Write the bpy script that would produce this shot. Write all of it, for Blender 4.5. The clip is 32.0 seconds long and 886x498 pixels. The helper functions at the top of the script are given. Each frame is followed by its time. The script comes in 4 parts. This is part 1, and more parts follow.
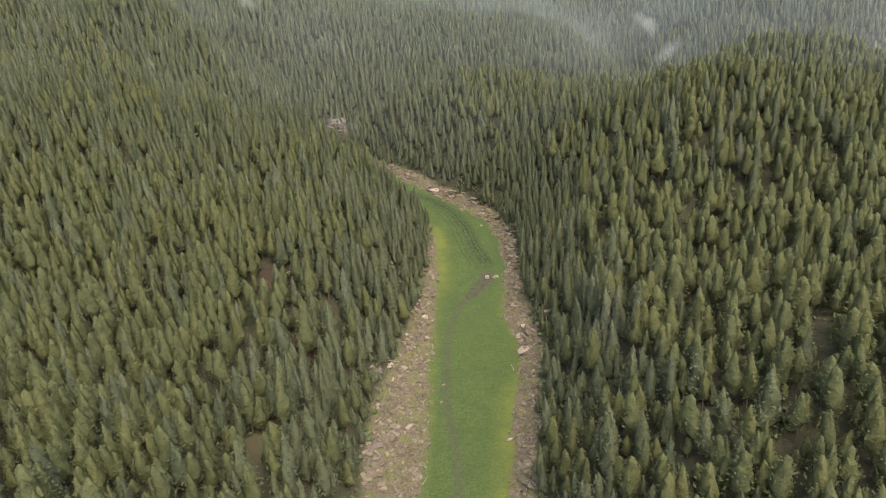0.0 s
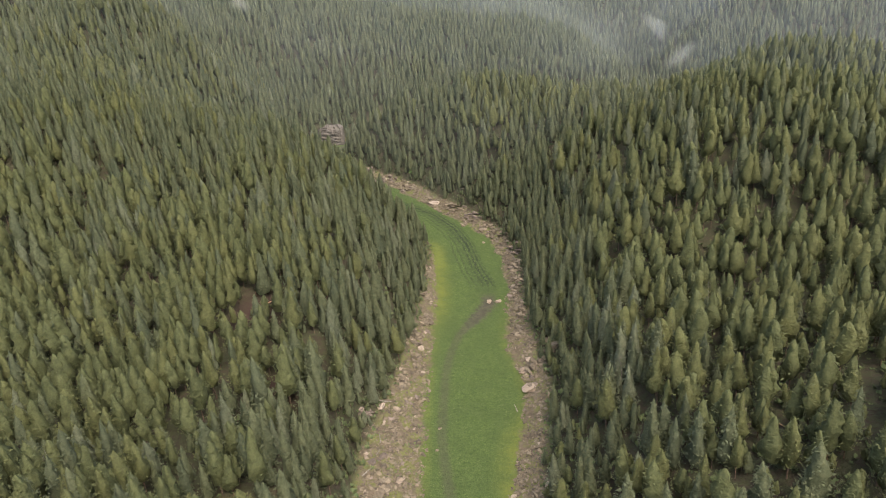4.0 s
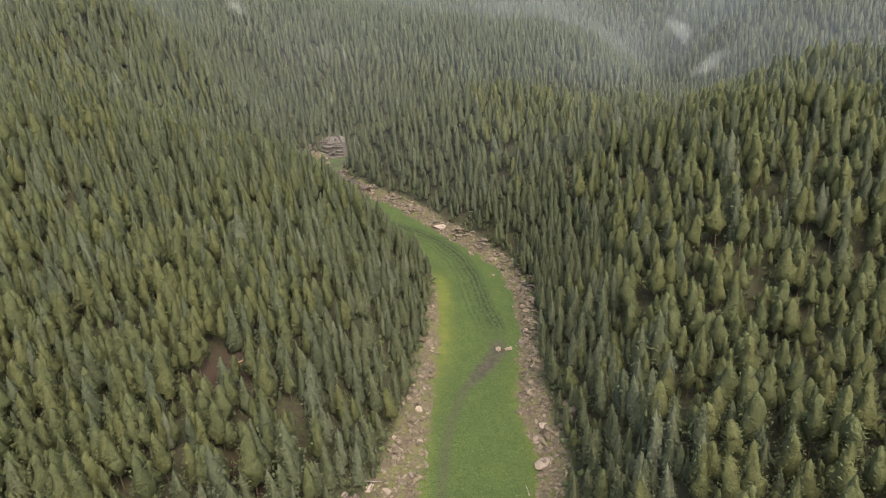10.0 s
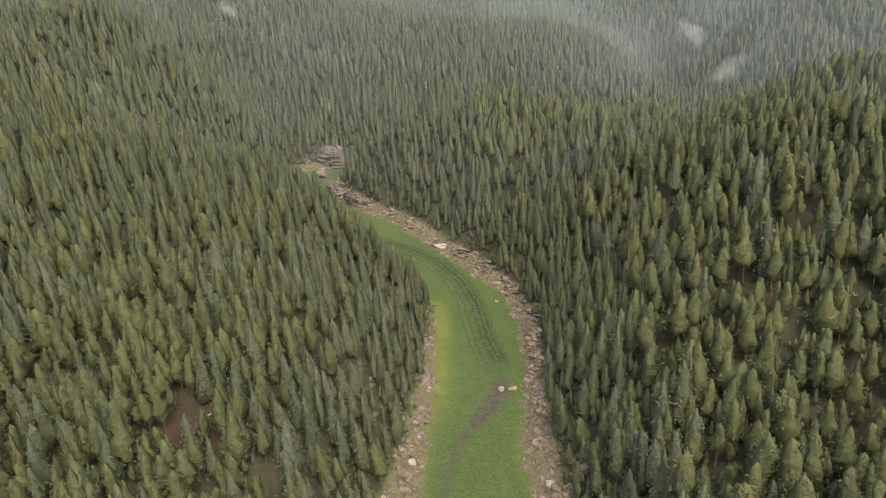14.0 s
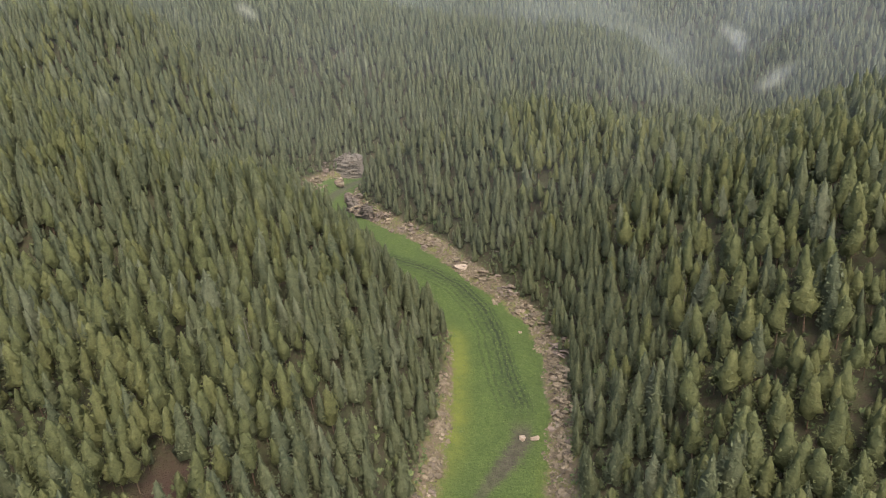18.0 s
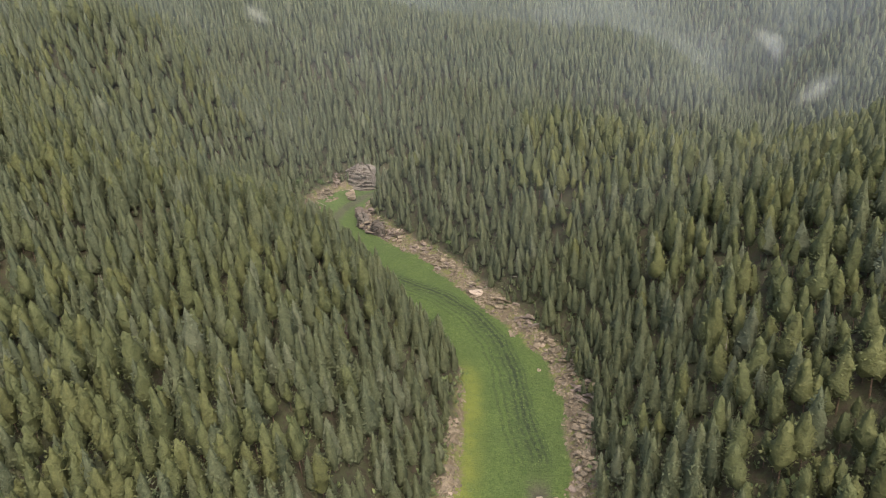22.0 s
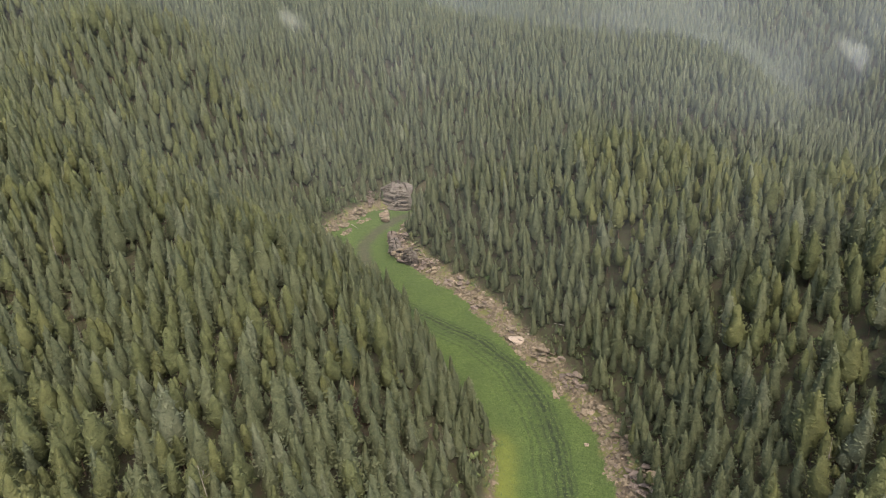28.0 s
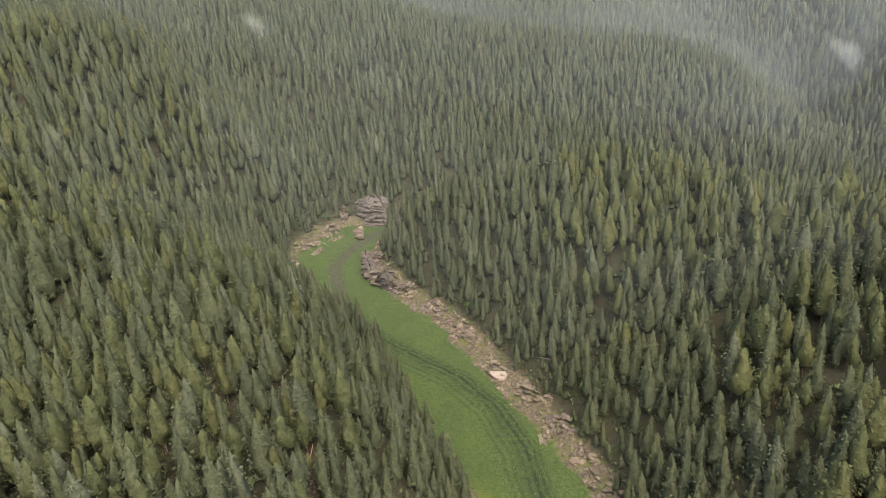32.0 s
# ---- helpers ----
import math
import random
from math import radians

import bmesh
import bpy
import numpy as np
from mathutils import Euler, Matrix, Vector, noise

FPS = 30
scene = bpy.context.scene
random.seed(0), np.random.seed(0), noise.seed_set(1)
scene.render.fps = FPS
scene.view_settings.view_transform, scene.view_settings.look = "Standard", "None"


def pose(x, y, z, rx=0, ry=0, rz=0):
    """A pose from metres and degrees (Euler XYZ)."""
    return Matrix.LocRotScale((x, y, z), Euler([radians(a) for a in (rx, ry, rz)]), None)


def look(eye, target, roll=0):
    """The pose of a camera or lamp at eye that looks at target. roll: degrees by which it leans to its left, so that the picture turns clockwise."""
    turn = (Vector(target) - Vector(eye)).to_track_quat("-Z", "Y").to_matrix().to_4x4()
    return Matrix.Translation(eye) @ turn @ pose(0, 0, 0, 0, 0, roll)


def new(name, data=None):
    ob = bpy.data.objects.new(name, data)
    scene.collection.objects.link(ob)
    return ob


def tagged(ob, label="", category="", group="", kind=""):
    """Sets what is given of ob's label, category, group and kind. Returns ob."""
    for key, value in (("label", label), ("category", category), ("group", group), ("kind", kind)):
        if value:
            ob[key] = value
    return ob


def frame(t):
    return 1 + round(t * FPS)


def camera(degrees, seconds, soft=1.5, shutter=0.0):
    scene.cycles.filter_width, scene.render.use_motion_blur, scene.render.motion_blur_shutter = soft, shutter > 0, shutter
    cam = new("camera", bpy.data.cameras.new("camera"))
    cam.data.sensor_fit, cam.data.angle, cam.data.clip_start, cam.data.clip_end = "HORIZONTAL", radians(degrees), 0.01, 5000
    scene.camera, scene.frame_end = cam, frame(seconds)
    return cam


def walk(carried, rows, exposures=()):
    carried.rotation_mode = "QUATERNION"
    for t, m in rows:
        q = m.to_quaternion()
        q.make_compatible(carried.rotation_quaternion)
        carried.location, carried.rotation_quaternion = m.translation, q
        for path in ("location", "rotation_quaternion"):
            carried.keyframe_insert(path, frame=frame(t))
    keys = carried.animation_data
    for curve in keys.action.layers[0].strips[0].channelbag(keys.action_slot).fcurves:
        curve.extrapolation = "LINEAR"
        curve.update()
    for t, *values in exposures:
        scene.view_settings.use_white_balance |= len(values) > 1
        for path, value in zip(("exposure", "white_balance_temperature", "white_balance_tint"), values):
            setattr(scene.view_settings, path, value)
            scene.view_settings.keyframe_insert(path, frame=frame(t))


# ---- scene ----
cam = camera(66.9, 32.0, soft=0.8)
METRES, EYE, TILT, LEAN, TURN = 200.0, 145.0, -25.0, 0.0, 0.0
ROWS = [
    (0.0, 0.0, 0.0, 0.0, 0.0, 0.0, -0.0),
    (0.5, 0.0014, 0.0148, 0.0055, 0.04, -0.01, -0.06),
    (1.0, 0.0029, 0.0289, 0.0118, 0.09, -0.03, -0.08),
    (1.5, 0.0042, 0.043, 0.018, 0.12, -0.04, -0.09),
    (2.0, 0.0057, 0.0571, 0.0243, 0.17, -0.05, -0.11),
    (2.5, 0.007, 0.071, 0.0306, 0.21, -0.06, -0.12),
    (3.0, 0.0086, 0.0849, 0.0371, 0.26, -0.06, -0.14),
    (3.5, 0.01, 0.0987, 0.0435, 0.3, -0.06, -0.18),
    (5.5, 0.0154, 0.1541, 0.0683, 0.46, -0.07, -0.26),
    (6.0, 0.0167, 0.168, 0.0751, 0.5, -0.08, -0.28),
    (6.5, 0.0181, 0.1818, 0.0815, 0.55, -0.08, -0.28),
    (7.0, 0.0194, 0.1959, 0.0881, 0.58, -0.1, -0.29),
    (7.5, 0.0206, 0.2098, 0.0945, 0.61, -0.1, -0.3),
    (8.0, 0.0221, 0.2237, 0.1009, 0.65, -0.11, -0.32),
    (8.5, 0.0233, 0.2379, 0.1075, 0.67, -0.12, -0.33),
    (9.0, 0.0247, 0.2521, 0.1141, 0.72, -0.13, -0.36),
    (9.5, 0.025, 0.2663, 0.1207, 0.96, -0.12, -0.5),
    (10.0, 0.0271, 0.2807, 0.1274, 1.43, -0.13, -0.69),
    (10.5, 0.0284, 0.2949, 0.134, 1.46, -0.14, -0.69),
    (11.0, 0.0297, 0.3091, 0.1407, 1.49, -0.14, -0.69),
    (11.5, 0.0299, 0.3233, 0.1471, 1.67, -0.12, -0.82),
    (12.0, 0.0323, 0.3375, 0.1541, 1.82, -0.14, -0.86),
    (12.5, 0.0336, 0.3516, 0.1606, 1.85, -0.13, -0.88),
    (13.0, 0.035, 0.3657, 0.1673, 1.89, -0.16, -0.89),
    (13.5, 0.0363, 0.3798, 0.174, 1.92, -0.16, -0.9),
    (14.0, 0.0375, 0.3932, 0.181, 1.95, -0.19, -0.9),
    (14.5, 0.039, 0.4075, 0.1873, 1.97, -0.19, -0.92),
    (16.5, 0.0438, 0.466, 0.2132, 4.22, -0.29, -1.94),
    (17.0, 0.0448, 0.4803, 0.2201, 4.22, -0.34, -1.95),
    (17.5, 0.0456, 0.4948, 0.2269, 4.23, -0.36, -1.97),
    (18.0, 0.0466, 0.5093, 0.2333, 4.26, -0.35, -1.99),
    (18.5, 0.0473, 0.5233, 0.2401, 4.35, -0.36, -2.05),
    (19.0, 0.0474, 0.5377, 0.2466, 4.64, -0.37, -2.21),
    (19.5, 0.0479, 0.5518, 0.2531, 4.69, -0.36, -2.23),
    (20.0, 0.0489, 0.5659, 0.2597, 4.76, -0.36, -2.25),
    (20.5, 0.0485, 0.58, 0.2659, 4.89, -0.35, -2.34),
    (21.0, 0.0493, 0.5939, 0.2726, 5.33, -0.39, -2.52),
    (21.5, 0.0484, 0.6078, 0.2788, 5.47, -0.39, -2.58),
    (22.0, 0.0491, 0.6217, 0.2853, 5.99, -0.43, -2.78),
    (22.5, 0.0482, 0.6355, 0.2914, 6.27, -0.44, -2.92),
    (23.0, 0.0482, 0.6492, 0.2979, 6.42, -0.46, -2.95),
    (23.5, 0.0475, 0.6632, 0.3041, 6.83, -0.47, -3.13),
    (24.0, 0.0468, 0.6774, 0.3104, 7.67, -0.5, -3.5),
    (24.5, 0.0475, 0.6913, 0.3172, 7.91, -0.52, -3.57),
    (25.0, 0.047, 0.7051, 0.3235, 7.92, -0.52, -3.56),
    (25.5, 0.0464, 0.719, 0.33, 8.04, -0.52, -3.62),
    (27.5, 0.043, 0.7771, 0.3546, 9.73, -0.62, -4.42),
    (28.0, 0.0431, 0.791, 0.3613, 9.96, -0.66, -4.47),
    (28.5, 0.0409, 0.8054, 0.3673, 10.32, -0.68, -4.64),
    (29.0, 0.0394, 0.8198, 0.3738, 11.06, -0.75, -4.97),
    (29.5, 0.0388, 0.8341, 0.3806, 11.56, -0.81, -5.18),
    (30.0, 0.0376, 0.8483, 0.3871, 11.55, -0.82, -5.18),
    (30.5, 0.0356, 0.8622, 0.3934, 11.51, -0.83, -5.19),
    (31.0, 0.0338, 0.876, 0.3998, 11.47, -0.85, -5.17),
    (31.5, 0.0321, 0.8899, 0.4059, 11.45, -0.85, -5.16),
    (32.0, 0.0414, 0.9031, 0.4154, 8.79, -0.81, -3.7),
]
# the plan below is drawn on the valley floor, which climbs upstream and to the west; LIE lays it into the world
LIE = pose(0, 0, 0, 3.0, 5.0, 0)
walk(cam, [(t, LIE @ pose(0, 0, EYE, TILT, LEAN, TURN) @ pose(METRES * x, METRES * y, METRES * z, 90 + pitch, roll, yaw)) for t, x, y, z, yaw, pitch, roll in ROWS])

# ---- world, sun, exposure ----
SUN_EL, SUN_AZ = 54.0, 154.0
world = bpy.data.worlds.new("world")
scene.world = world
world.use_nodes = True
_bg = world.node_tree.nodes["Background"]
_sky = world.node_tree.nodes.new("ShaderNodeTexSky")
_sky.sky_type = "NISHITA"
_sky.sun_disc = False
_sky.sun_elevation, _sky.sun_rotation = radians(SUN_EL), radians(SUN_AZ)
_sky.air_density, _sky.dust_density, _sky.ozone_density = 1.0, 6.0, 0.3
world.node_tree.links.new(_sky.outputs[0], _bg.inputs[0])
_bg.inputs[1].default_value = 0.43
sun = new("sun", bpy.data.lights.new("sun", "SUN"))
sun.data.energy, sun.data.angle, sun.data.color = 0.72, radians(40), (1.0, 0.94, 0.82)
_a, _e = radians(SUN_AZ), radians(SUN_EL)
sun.matrix_world = look((0, 0, 900), (-math.sin(_a) * math.cos(_e), -math.cos(_a) * math.cos(_e), 900 - math.sin(_e)))
scene.view_settings.exposure = 0.27


# ---- materials ----
class Nodes:
    """Short hand for building one node material."""

    def __init__(self, name, rough=0.9):
        self.mat = bpy.data.materials.new(name)
        self.mat.use_nodes = True
        self.tree = self.mat.node_tree
        self.bsdf = self.tree.nodes["Principled BSDF"]
        self.bsdf.inputs["Roughness"].default_value = rough
        self.bsdf.inputs["Specular IOR Level"].default_value = 0.2

    def add(self, kind, **values):
        n = self.tree.nodes.new(kind)
        for key, value in values.items():
            n.inputs[key.replace("_", " ")].default_value = value
        return n

    def link(self, a, b):
        self.tree.links.new(a, b)

    def place(self):
        return self.add("ShaderNodeNewGeometry").outputs["Position"]

    def noise(self, scale, detail=4.0, rough=0.6, vector=None):
        n = self.add("ShaderNodeTexNoise", Scale=scale, Detail=detail, Roughness=rough)
        self.link(vector or self.place(), n.inputs["Vector"])
        return n.outputs["Fac"]

    def attr(self, name):
        n = self.add("ShaderNodeAttribute")
        n.attribute_name = name
        return n.outputs["Fac"]

    def span(self, value, a, b, lo=0.0, hi=1.0):
        n = self.tree.nodes.new("ShaderNodeMapRange")
        n.interpolation_type = "SMOOTHSTEP"
        self.link(value, n.inputs["Value"])
        for key, v in (("From Min", a), ("From Max", b), ("To Min", lo), ("To Max", hi)):
            n.inputs[key].default_value = v
        return n.outputs["Result"]

    def calc(self, op, a, b):
        n = self.tree.nodes.new("ShaderNodeMath")
        n.operation = op
        for i, v in enumerate((a, b)):
            if isinstance(v, (int, float)):
                n.inputs[i].default_value = v
            else:
                self.link(v, n.inputs[i])
        return n.outputs[0]

    def mix(self, fac, a, b, blend="MIX"):
        n = self.tree.nodes.new("ShaderNodeMix")
        n.data_type, n.blend_type = "RGBA", blend
        for socket, v in ((n.inputs[0], fac), (n.inputs[6], a), (n.inputs[7], b)):
            if isinstance(v, (int, float)):
                socket.default_value = v
            elif isinstance(v, tuple):
                socket.default_value = (*v, 1.0)
            else:
                self.link(v, socket)
        return n.outputs[2]

    def colour(self, c):
        self.link(c, self.bsdf.inputs["Base Color"])

    def bump(self, height, strength, distance):
        n = self.add("ShaderNodeBump", Strength=strength, Distance=distance)
        self.link(height, n.inputs["Height"])
        self.link(n.outputs[0], self.bsdf.inputs["Normal"])


def foliage(name, dark, light):
    """Needle tufts: fine clumps, a tone for every tree and spray, and a slow drift over the slope."""
    m = Nodes(name, 0.75)
    rnd = m.add("ShaderNodeNewGeometry").outputs["Random Per Island"]
    slow, clump, fine = m.noise(0.045, 3.0), m.noise(0.75, 3.0, 0.65), m.noise(2.2, 2.0, 0.6)
    fac = m.calc("ADD", m.calc("MULTIPLY", rnd, 0.26), m.calc("MULTIPLY", m.span(slow, 0.3, 0.7), 0.16))
    fac = m.calc("ADD", fac, m.calc("MULTIPLY", m.span(clump, 0.38, 0.62), 0.36))
    fac = m.calc("ADD", fac, m.calc("MULTIPLY", m.span(fine, 0.42, 0.58), 0.24))
    tone = m.mix(fac, dark, light)
    m.colour(tone)
    m.bump(m.calc("ADD", clump, m.calc("MULTIPLY", fine, 0.5)), 0.75, 1.2)
    # needles let part of the light through
    thin = m.add("ShaderNodeBsdfTranslucent")
    both = m.add("ShaderNodeMixShader", Fac=0.40)
    m.link(tone, thin.inputs["Color"])
    m.link(m.bsdf.outputs[0], both.inputs[1])
    m.link(thin.outputs[0], both.inputs[2])
    m.link(both.outputs[0], m.tree.nodes["Material Output"].inputs["Surface"])
    return m.mat


FOLIAGE = [
    foliage("needles_dark_fir", (0.057, 0.072, 0.042), (0.118, 0.132, 0.074)),
    foliage("needles_fir", (0.062, 0.075, 0.041), (0.135, 0.148, 0.079)),
    foliage("needles_grey_fir", (0.077, 0.090, 0.056), (0.163, 0.176, 0.108)),
    foliage("needles_pine", (0.062, 0.073, 0.033), (0.131, 0.144, 0.062)),
    foliage("needles_yellow_pine", (0.072, 0.079, 0.034), (0.146, 0.155, 0.062)),
]


def bark(name, a, b):
    m = Nodes(name, 0.95)
    m.colour(m.mix(m.span(m.noise(1.5), 0.3, 0.7), a, b))
    return m.mat


BARK = bark("bark", (0.05, 0.038, 0.028), (0.12, 0.08, 0.055))
DEADWOOD = bark("dead_wood", (0.10, 0.088, 0.075), (0.24, 0.215, 0.185))
REDWOOD = bark("fallen_red_wood", (0.20, 0.11, 0.07), (0.38, 0.24, 0.16))


def rock_material(name, a, b, stain):
    m = Nodes(name, 0.9)
    rnd = m.add("ShaderNodeObjectInfo").outputs["Random"]
    isl = m.add("ShaderNodeNewGeometry").outputs["Random Per Island"]
    tone = m.calc("FRACT", m.calc("ADD", rnd, isl), 0.0)
    c = m.mix(tone, a, b)
    c = m.mix(m.span(m.noise(0.9, 5.0), 0.52, 0.75), c, stain)
    c = m.mix(m.span(m.noise(7.0, 3.0), 0.35, 0.7, 0.0, 0.35), c, (0.10, 0.085, 0.07))
    layers = m.add("ShaderNodeMapping")
    layers.inputs["Scale"].default_value = (0.12, 0.12, 1.5)
    m.link(m.place(), layers.inputs["Vector"])
    beds = m.noise(1.6, 3.0, 0.6, layers.outputs[0])
    c = m.mix(m.span(beds, 0.56, 0.64, 0.0, 0.75), c, (0.045, 0.036, 0.030))
    m.colour(c)
    m.bump(m.calc("ADD", m.noise(3.0, 6.0), m.calc("MULTIPLY", beds, -1.5)), 0.8, 0.4)
    return m.mat


ROCK = rock_material("tan_rock", (0.088, 0.073, 0.050), (0.190, 0.157, 0.108), (0.074, 0.061, 0.046))
DARKROCK = rock_material("dark_rock", (0.085, 0.070, 0.058), (0.20, 0.16, 0.13), (0.06, 0.052, 0.045))
GREYROCK = rock_material("grey_rock", (0.066, 0.058, 0.048), (0.116, 0.104, 0.087), (0.051, 0.046, 0.041))
PALEROCK = rock_material("pale_rock", (0.20, 0.16, 0.12), (0.30, 0.25, 0.195), (0.15, 0.12, 0.095))


def ground_material():
    m = Nodes("ground", 0.95)
    d, rk, lane = m.attr("floor_edge"), m.attr("rock_edge"), m.attr("lane")
    n1, n2, n3 = m.noise(0.12, 5.0), m.noise(0.6, 5.0), m.noise(2.6, 4.0)
    wob = m.calc("ADD", m.calc("MULTIPLY", m.calc("SUBTRACT", n2, 0.5), 8.0), m.calc("MULTIPLY", m.calc("SUBTRACT", n1, 0.5), 14.0))
    # needle litter and soil of the forest floor
    soil = m.mix(m.span(n1, 0.35, 0.65), (0.031, 0.025, 0.018), (0.056, 0.043, 0.030))
    soil = m.mix(m.span(n2, 0.36, 0.58, 0.1, 0.85), soil, m.mix(n3, (0.029, 0.034, 0.017), (0.062, 0.068, 0.031)))
    soil = m.mix(m.attr("scar"), soil, m.mix(n3, (0.036, 0.021, 0.017), (0.056, 0.031, 0.024)))
    soil = m.mix(m.attr("clearing"), soil, m.mix(n3, (0.062, 0.058, 0.028), (0.092, 0.080, 0.042)))
    # gravel bank
    gravel = m.mix(m.span(n2, 0.3, 0.7), (0.078, 0.064, 0.043), (0.138, 0.112, 0.078))
    gravel = m.mix(m.span(n3, 0.45, 0.75, 0.0, 0.6), gravel, (0.10, 0.072, 0.054))
    gravel = m.mix(m.span(m.noise(0.25, 4.0), 0.42, 0.62, 0.0, 0.85), gravel, (0.115, 0.125, 0.040))
    # green flat of the dry bed
    grass = m.mix(m.span(n3, 0.3, 0.72), (0.038, 0.065, 0.017), (0.098, 0.134, 0.037))
    grass = m.mix(m.span(n1, 0.35, 0.65, 0.0, 0.6), grass, (0.051, 0.076, 0.023))
    grass = m.mix(m.span(m.noise(0.9, 4.0, 0.7), 0.46, 0.62, 0.0, 0.55), grass, (0.030, 0.055, 0.014))
    yel = m.calc("MULTIPLY", m.attr("yellow"), m.span(m.noise(0.2, 4.0), 0.25, 0.7, 0.35, 0.9))
    grass = m.mix(yel, grass, m.mix(n3, (0.108, 0.134, 0.026), (0.150, 0.161, 0.033)))
    mudc = m.mix(m.span(n2, 0.3, 0.7), (0.046, 0.043, 0.033), (0.082, 0.071, 0.053))
    edge = m.calc("ADD", lane, m.calc("MULTIPLY", m.calc("SUBTRACT", n2, 0.5), 3.0))
    mudf = m.calc("MULTIPLY", m.calc("MULTIPLY", m.span(edge, 2.6, 0.6), m.attr("mud")), m.span(n3, 0.3, 0.55, 0.55, 1.0))
    grass = m.mix(mudf, grass, mudc)
    # dark runnels along the bed, broken up on the way
    across = m.calc("ADD", m.attr("across"), m.calc("MULTIPLY", m.calc("SUBTRACT", n1, 0.5), 2.5))
    lines = None
    for offset, half, amount in ((0.4, 0.42, 1.0), (2.4, 0.30, 0.85), (-1.8, 0.28, 0.8), (3.9, 0.25, 0.5), (-5.0, 0.35, 0.5), (-7.5, 0.3, 0.4)):
        one = m.calc("MULTIPLY", m.span(m.calc("ABSOLUTE", m.calc("SUBTRACT", across, offset), 0.0), half * 2.8, half * 0.8), amount)
        lines = one if lines is None else m.calc("MAXIMUM", lines, one)
    band = m.span(m.calc("ABSOLUTE", across, 0.0), 6.0, 2.0, 0.0, 0.5)
    lines = m.calc("MULTIPLY", m.calc("MAXIMUM", lines, band), m.span(n2, 0.32, 0.56, 0.35, 1.0))
    rills = m.calc("MULTIPLY", m.attr("rills"), lines)
    grass = m.mix(rills, grass, (0.022, 0.033, 0.016))
    g = m.span(m.calc("ADD", d, m.calc("MULTIPLY", wob, 0.55)), -0.8, 1.6)
    c = m.mix(g, grass, gravel)
    f = m.span(m.calc("ADD", rk, m.calc("MULTIPLY", wob, 0.4)), -1.0, 2.0)
    m.colour(m.mix(f, c, soil))
    m.bump(m.calc("ADD", n3, m.calc("MULTIPLY", n2, 1.5)), 1.0, 0.8)
    return m.mat


def weed_material():
    m = Nodes("weeds", 0.8)
    rnd = m.add("ShaderNodeNewGeometry").outputs["Random Per Island"]
    m.colour(m.mix(rnd, (0.050, 0.077, 0.024), (0.104, 0.132, 0.044)))
    return m.mat


def shrub_material():
    m = Nodes("shrub_leaves", 0.8)
    rnd = m.add("ShaderNodeNewGeometry").outputs["Random Per Island"]
    m.colour(m.mix(rnd, (0.045, 0.066, 0.028), (0.100, 0.122, 0.050)))
    return m.mat


def leaf_material():
    m = Nodes("bush_leaves", 0.7)
    rnd = m.add("ShaderNodeNewGeometry").outputs["Random Per Island"]
    m.colour(m.mix(rnd, (0.045, 0.080, 0.024), (0.095, 0.150, 0.045)))
    return m.mat


def veil_material(name, density, scale, lo, hi, puff=True, tint=(0.88, 0.90, 0.80, 1)):
    """Mostly clear, partly tinted sheet: for the painted distance haze and the cloud wisps."""
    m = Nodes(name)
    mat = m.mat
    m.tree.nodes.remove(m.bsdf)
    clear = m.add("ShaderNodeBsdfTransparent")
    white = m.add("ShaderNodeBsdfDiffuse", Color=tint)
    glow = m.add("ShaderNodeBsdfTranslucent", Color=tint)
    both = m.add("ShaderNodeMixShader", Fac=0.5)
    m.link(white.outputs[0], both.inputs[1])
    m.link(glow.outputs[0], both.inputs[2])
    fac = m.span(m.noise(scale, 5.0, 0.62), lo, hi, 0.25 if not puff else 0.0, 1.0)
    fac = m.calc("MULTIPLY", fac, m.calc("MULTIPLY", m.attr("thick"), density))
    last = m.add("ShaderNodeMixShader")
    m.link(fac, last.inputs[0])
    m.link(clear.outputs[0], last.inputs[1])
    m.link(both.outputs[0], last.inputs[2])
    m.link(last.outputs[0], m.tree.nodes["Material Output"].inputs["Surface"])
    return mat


GROUND, WEEDS, SHRUB, LEAVES = ground_material(), weed_material(), shrub_material(), leaf_material()
# grey-blue of the air's haze, put into the colour of see-through sheets
HAZE = veil_material("painted_haze", 0.12, 0.012, 0.25, 0.75, False, (0.69, 0.78, 0.83, 1))
WISP = veil_material("cloud_wisp", 0.72, 0.04, 0.30, 0.72)


# ---- the lie of the land ----
# middle of the dry bed: x, y, half width of the green flat, width of the rocky bank to the west and to the east
BED = [
    (5, -600, 13, 12, 9), (5, 60, 13, 14, 8), (6, 142, 13, 16, 8), (8.7, 177, 13.7, 19, 9), (12.5, 217, 17.5, 11, 9),
    (11, 250, 14, 8, 10.5), (13.5, 290, 16, 4.5, 7), (12.5, 322, 16.5, 2.5, 7), (9, 342, 15.5, 1.5, 7.5), (-12, 372, 15, 1.5, 8.5),
    (-32.5, 401.5, 14.5, 1.5, 10), (-44, 418, 13.5, 1.5, 9), (-65, 434, 14, 2, 9), (-90, 465, 17, 3.5, 6), (-94, 485, 17, 4, 5),
]
BED += [(-90, 505, 13, 5, 5), (-76, 514, 9, 5, 4), (-50, 517, 9, 10, 6), (0, 522, 8, 8, 6), (60, 540, 8, 8, 6), (150, 565, 7, 6, 6), (700, 700, 7, 6, 6)]
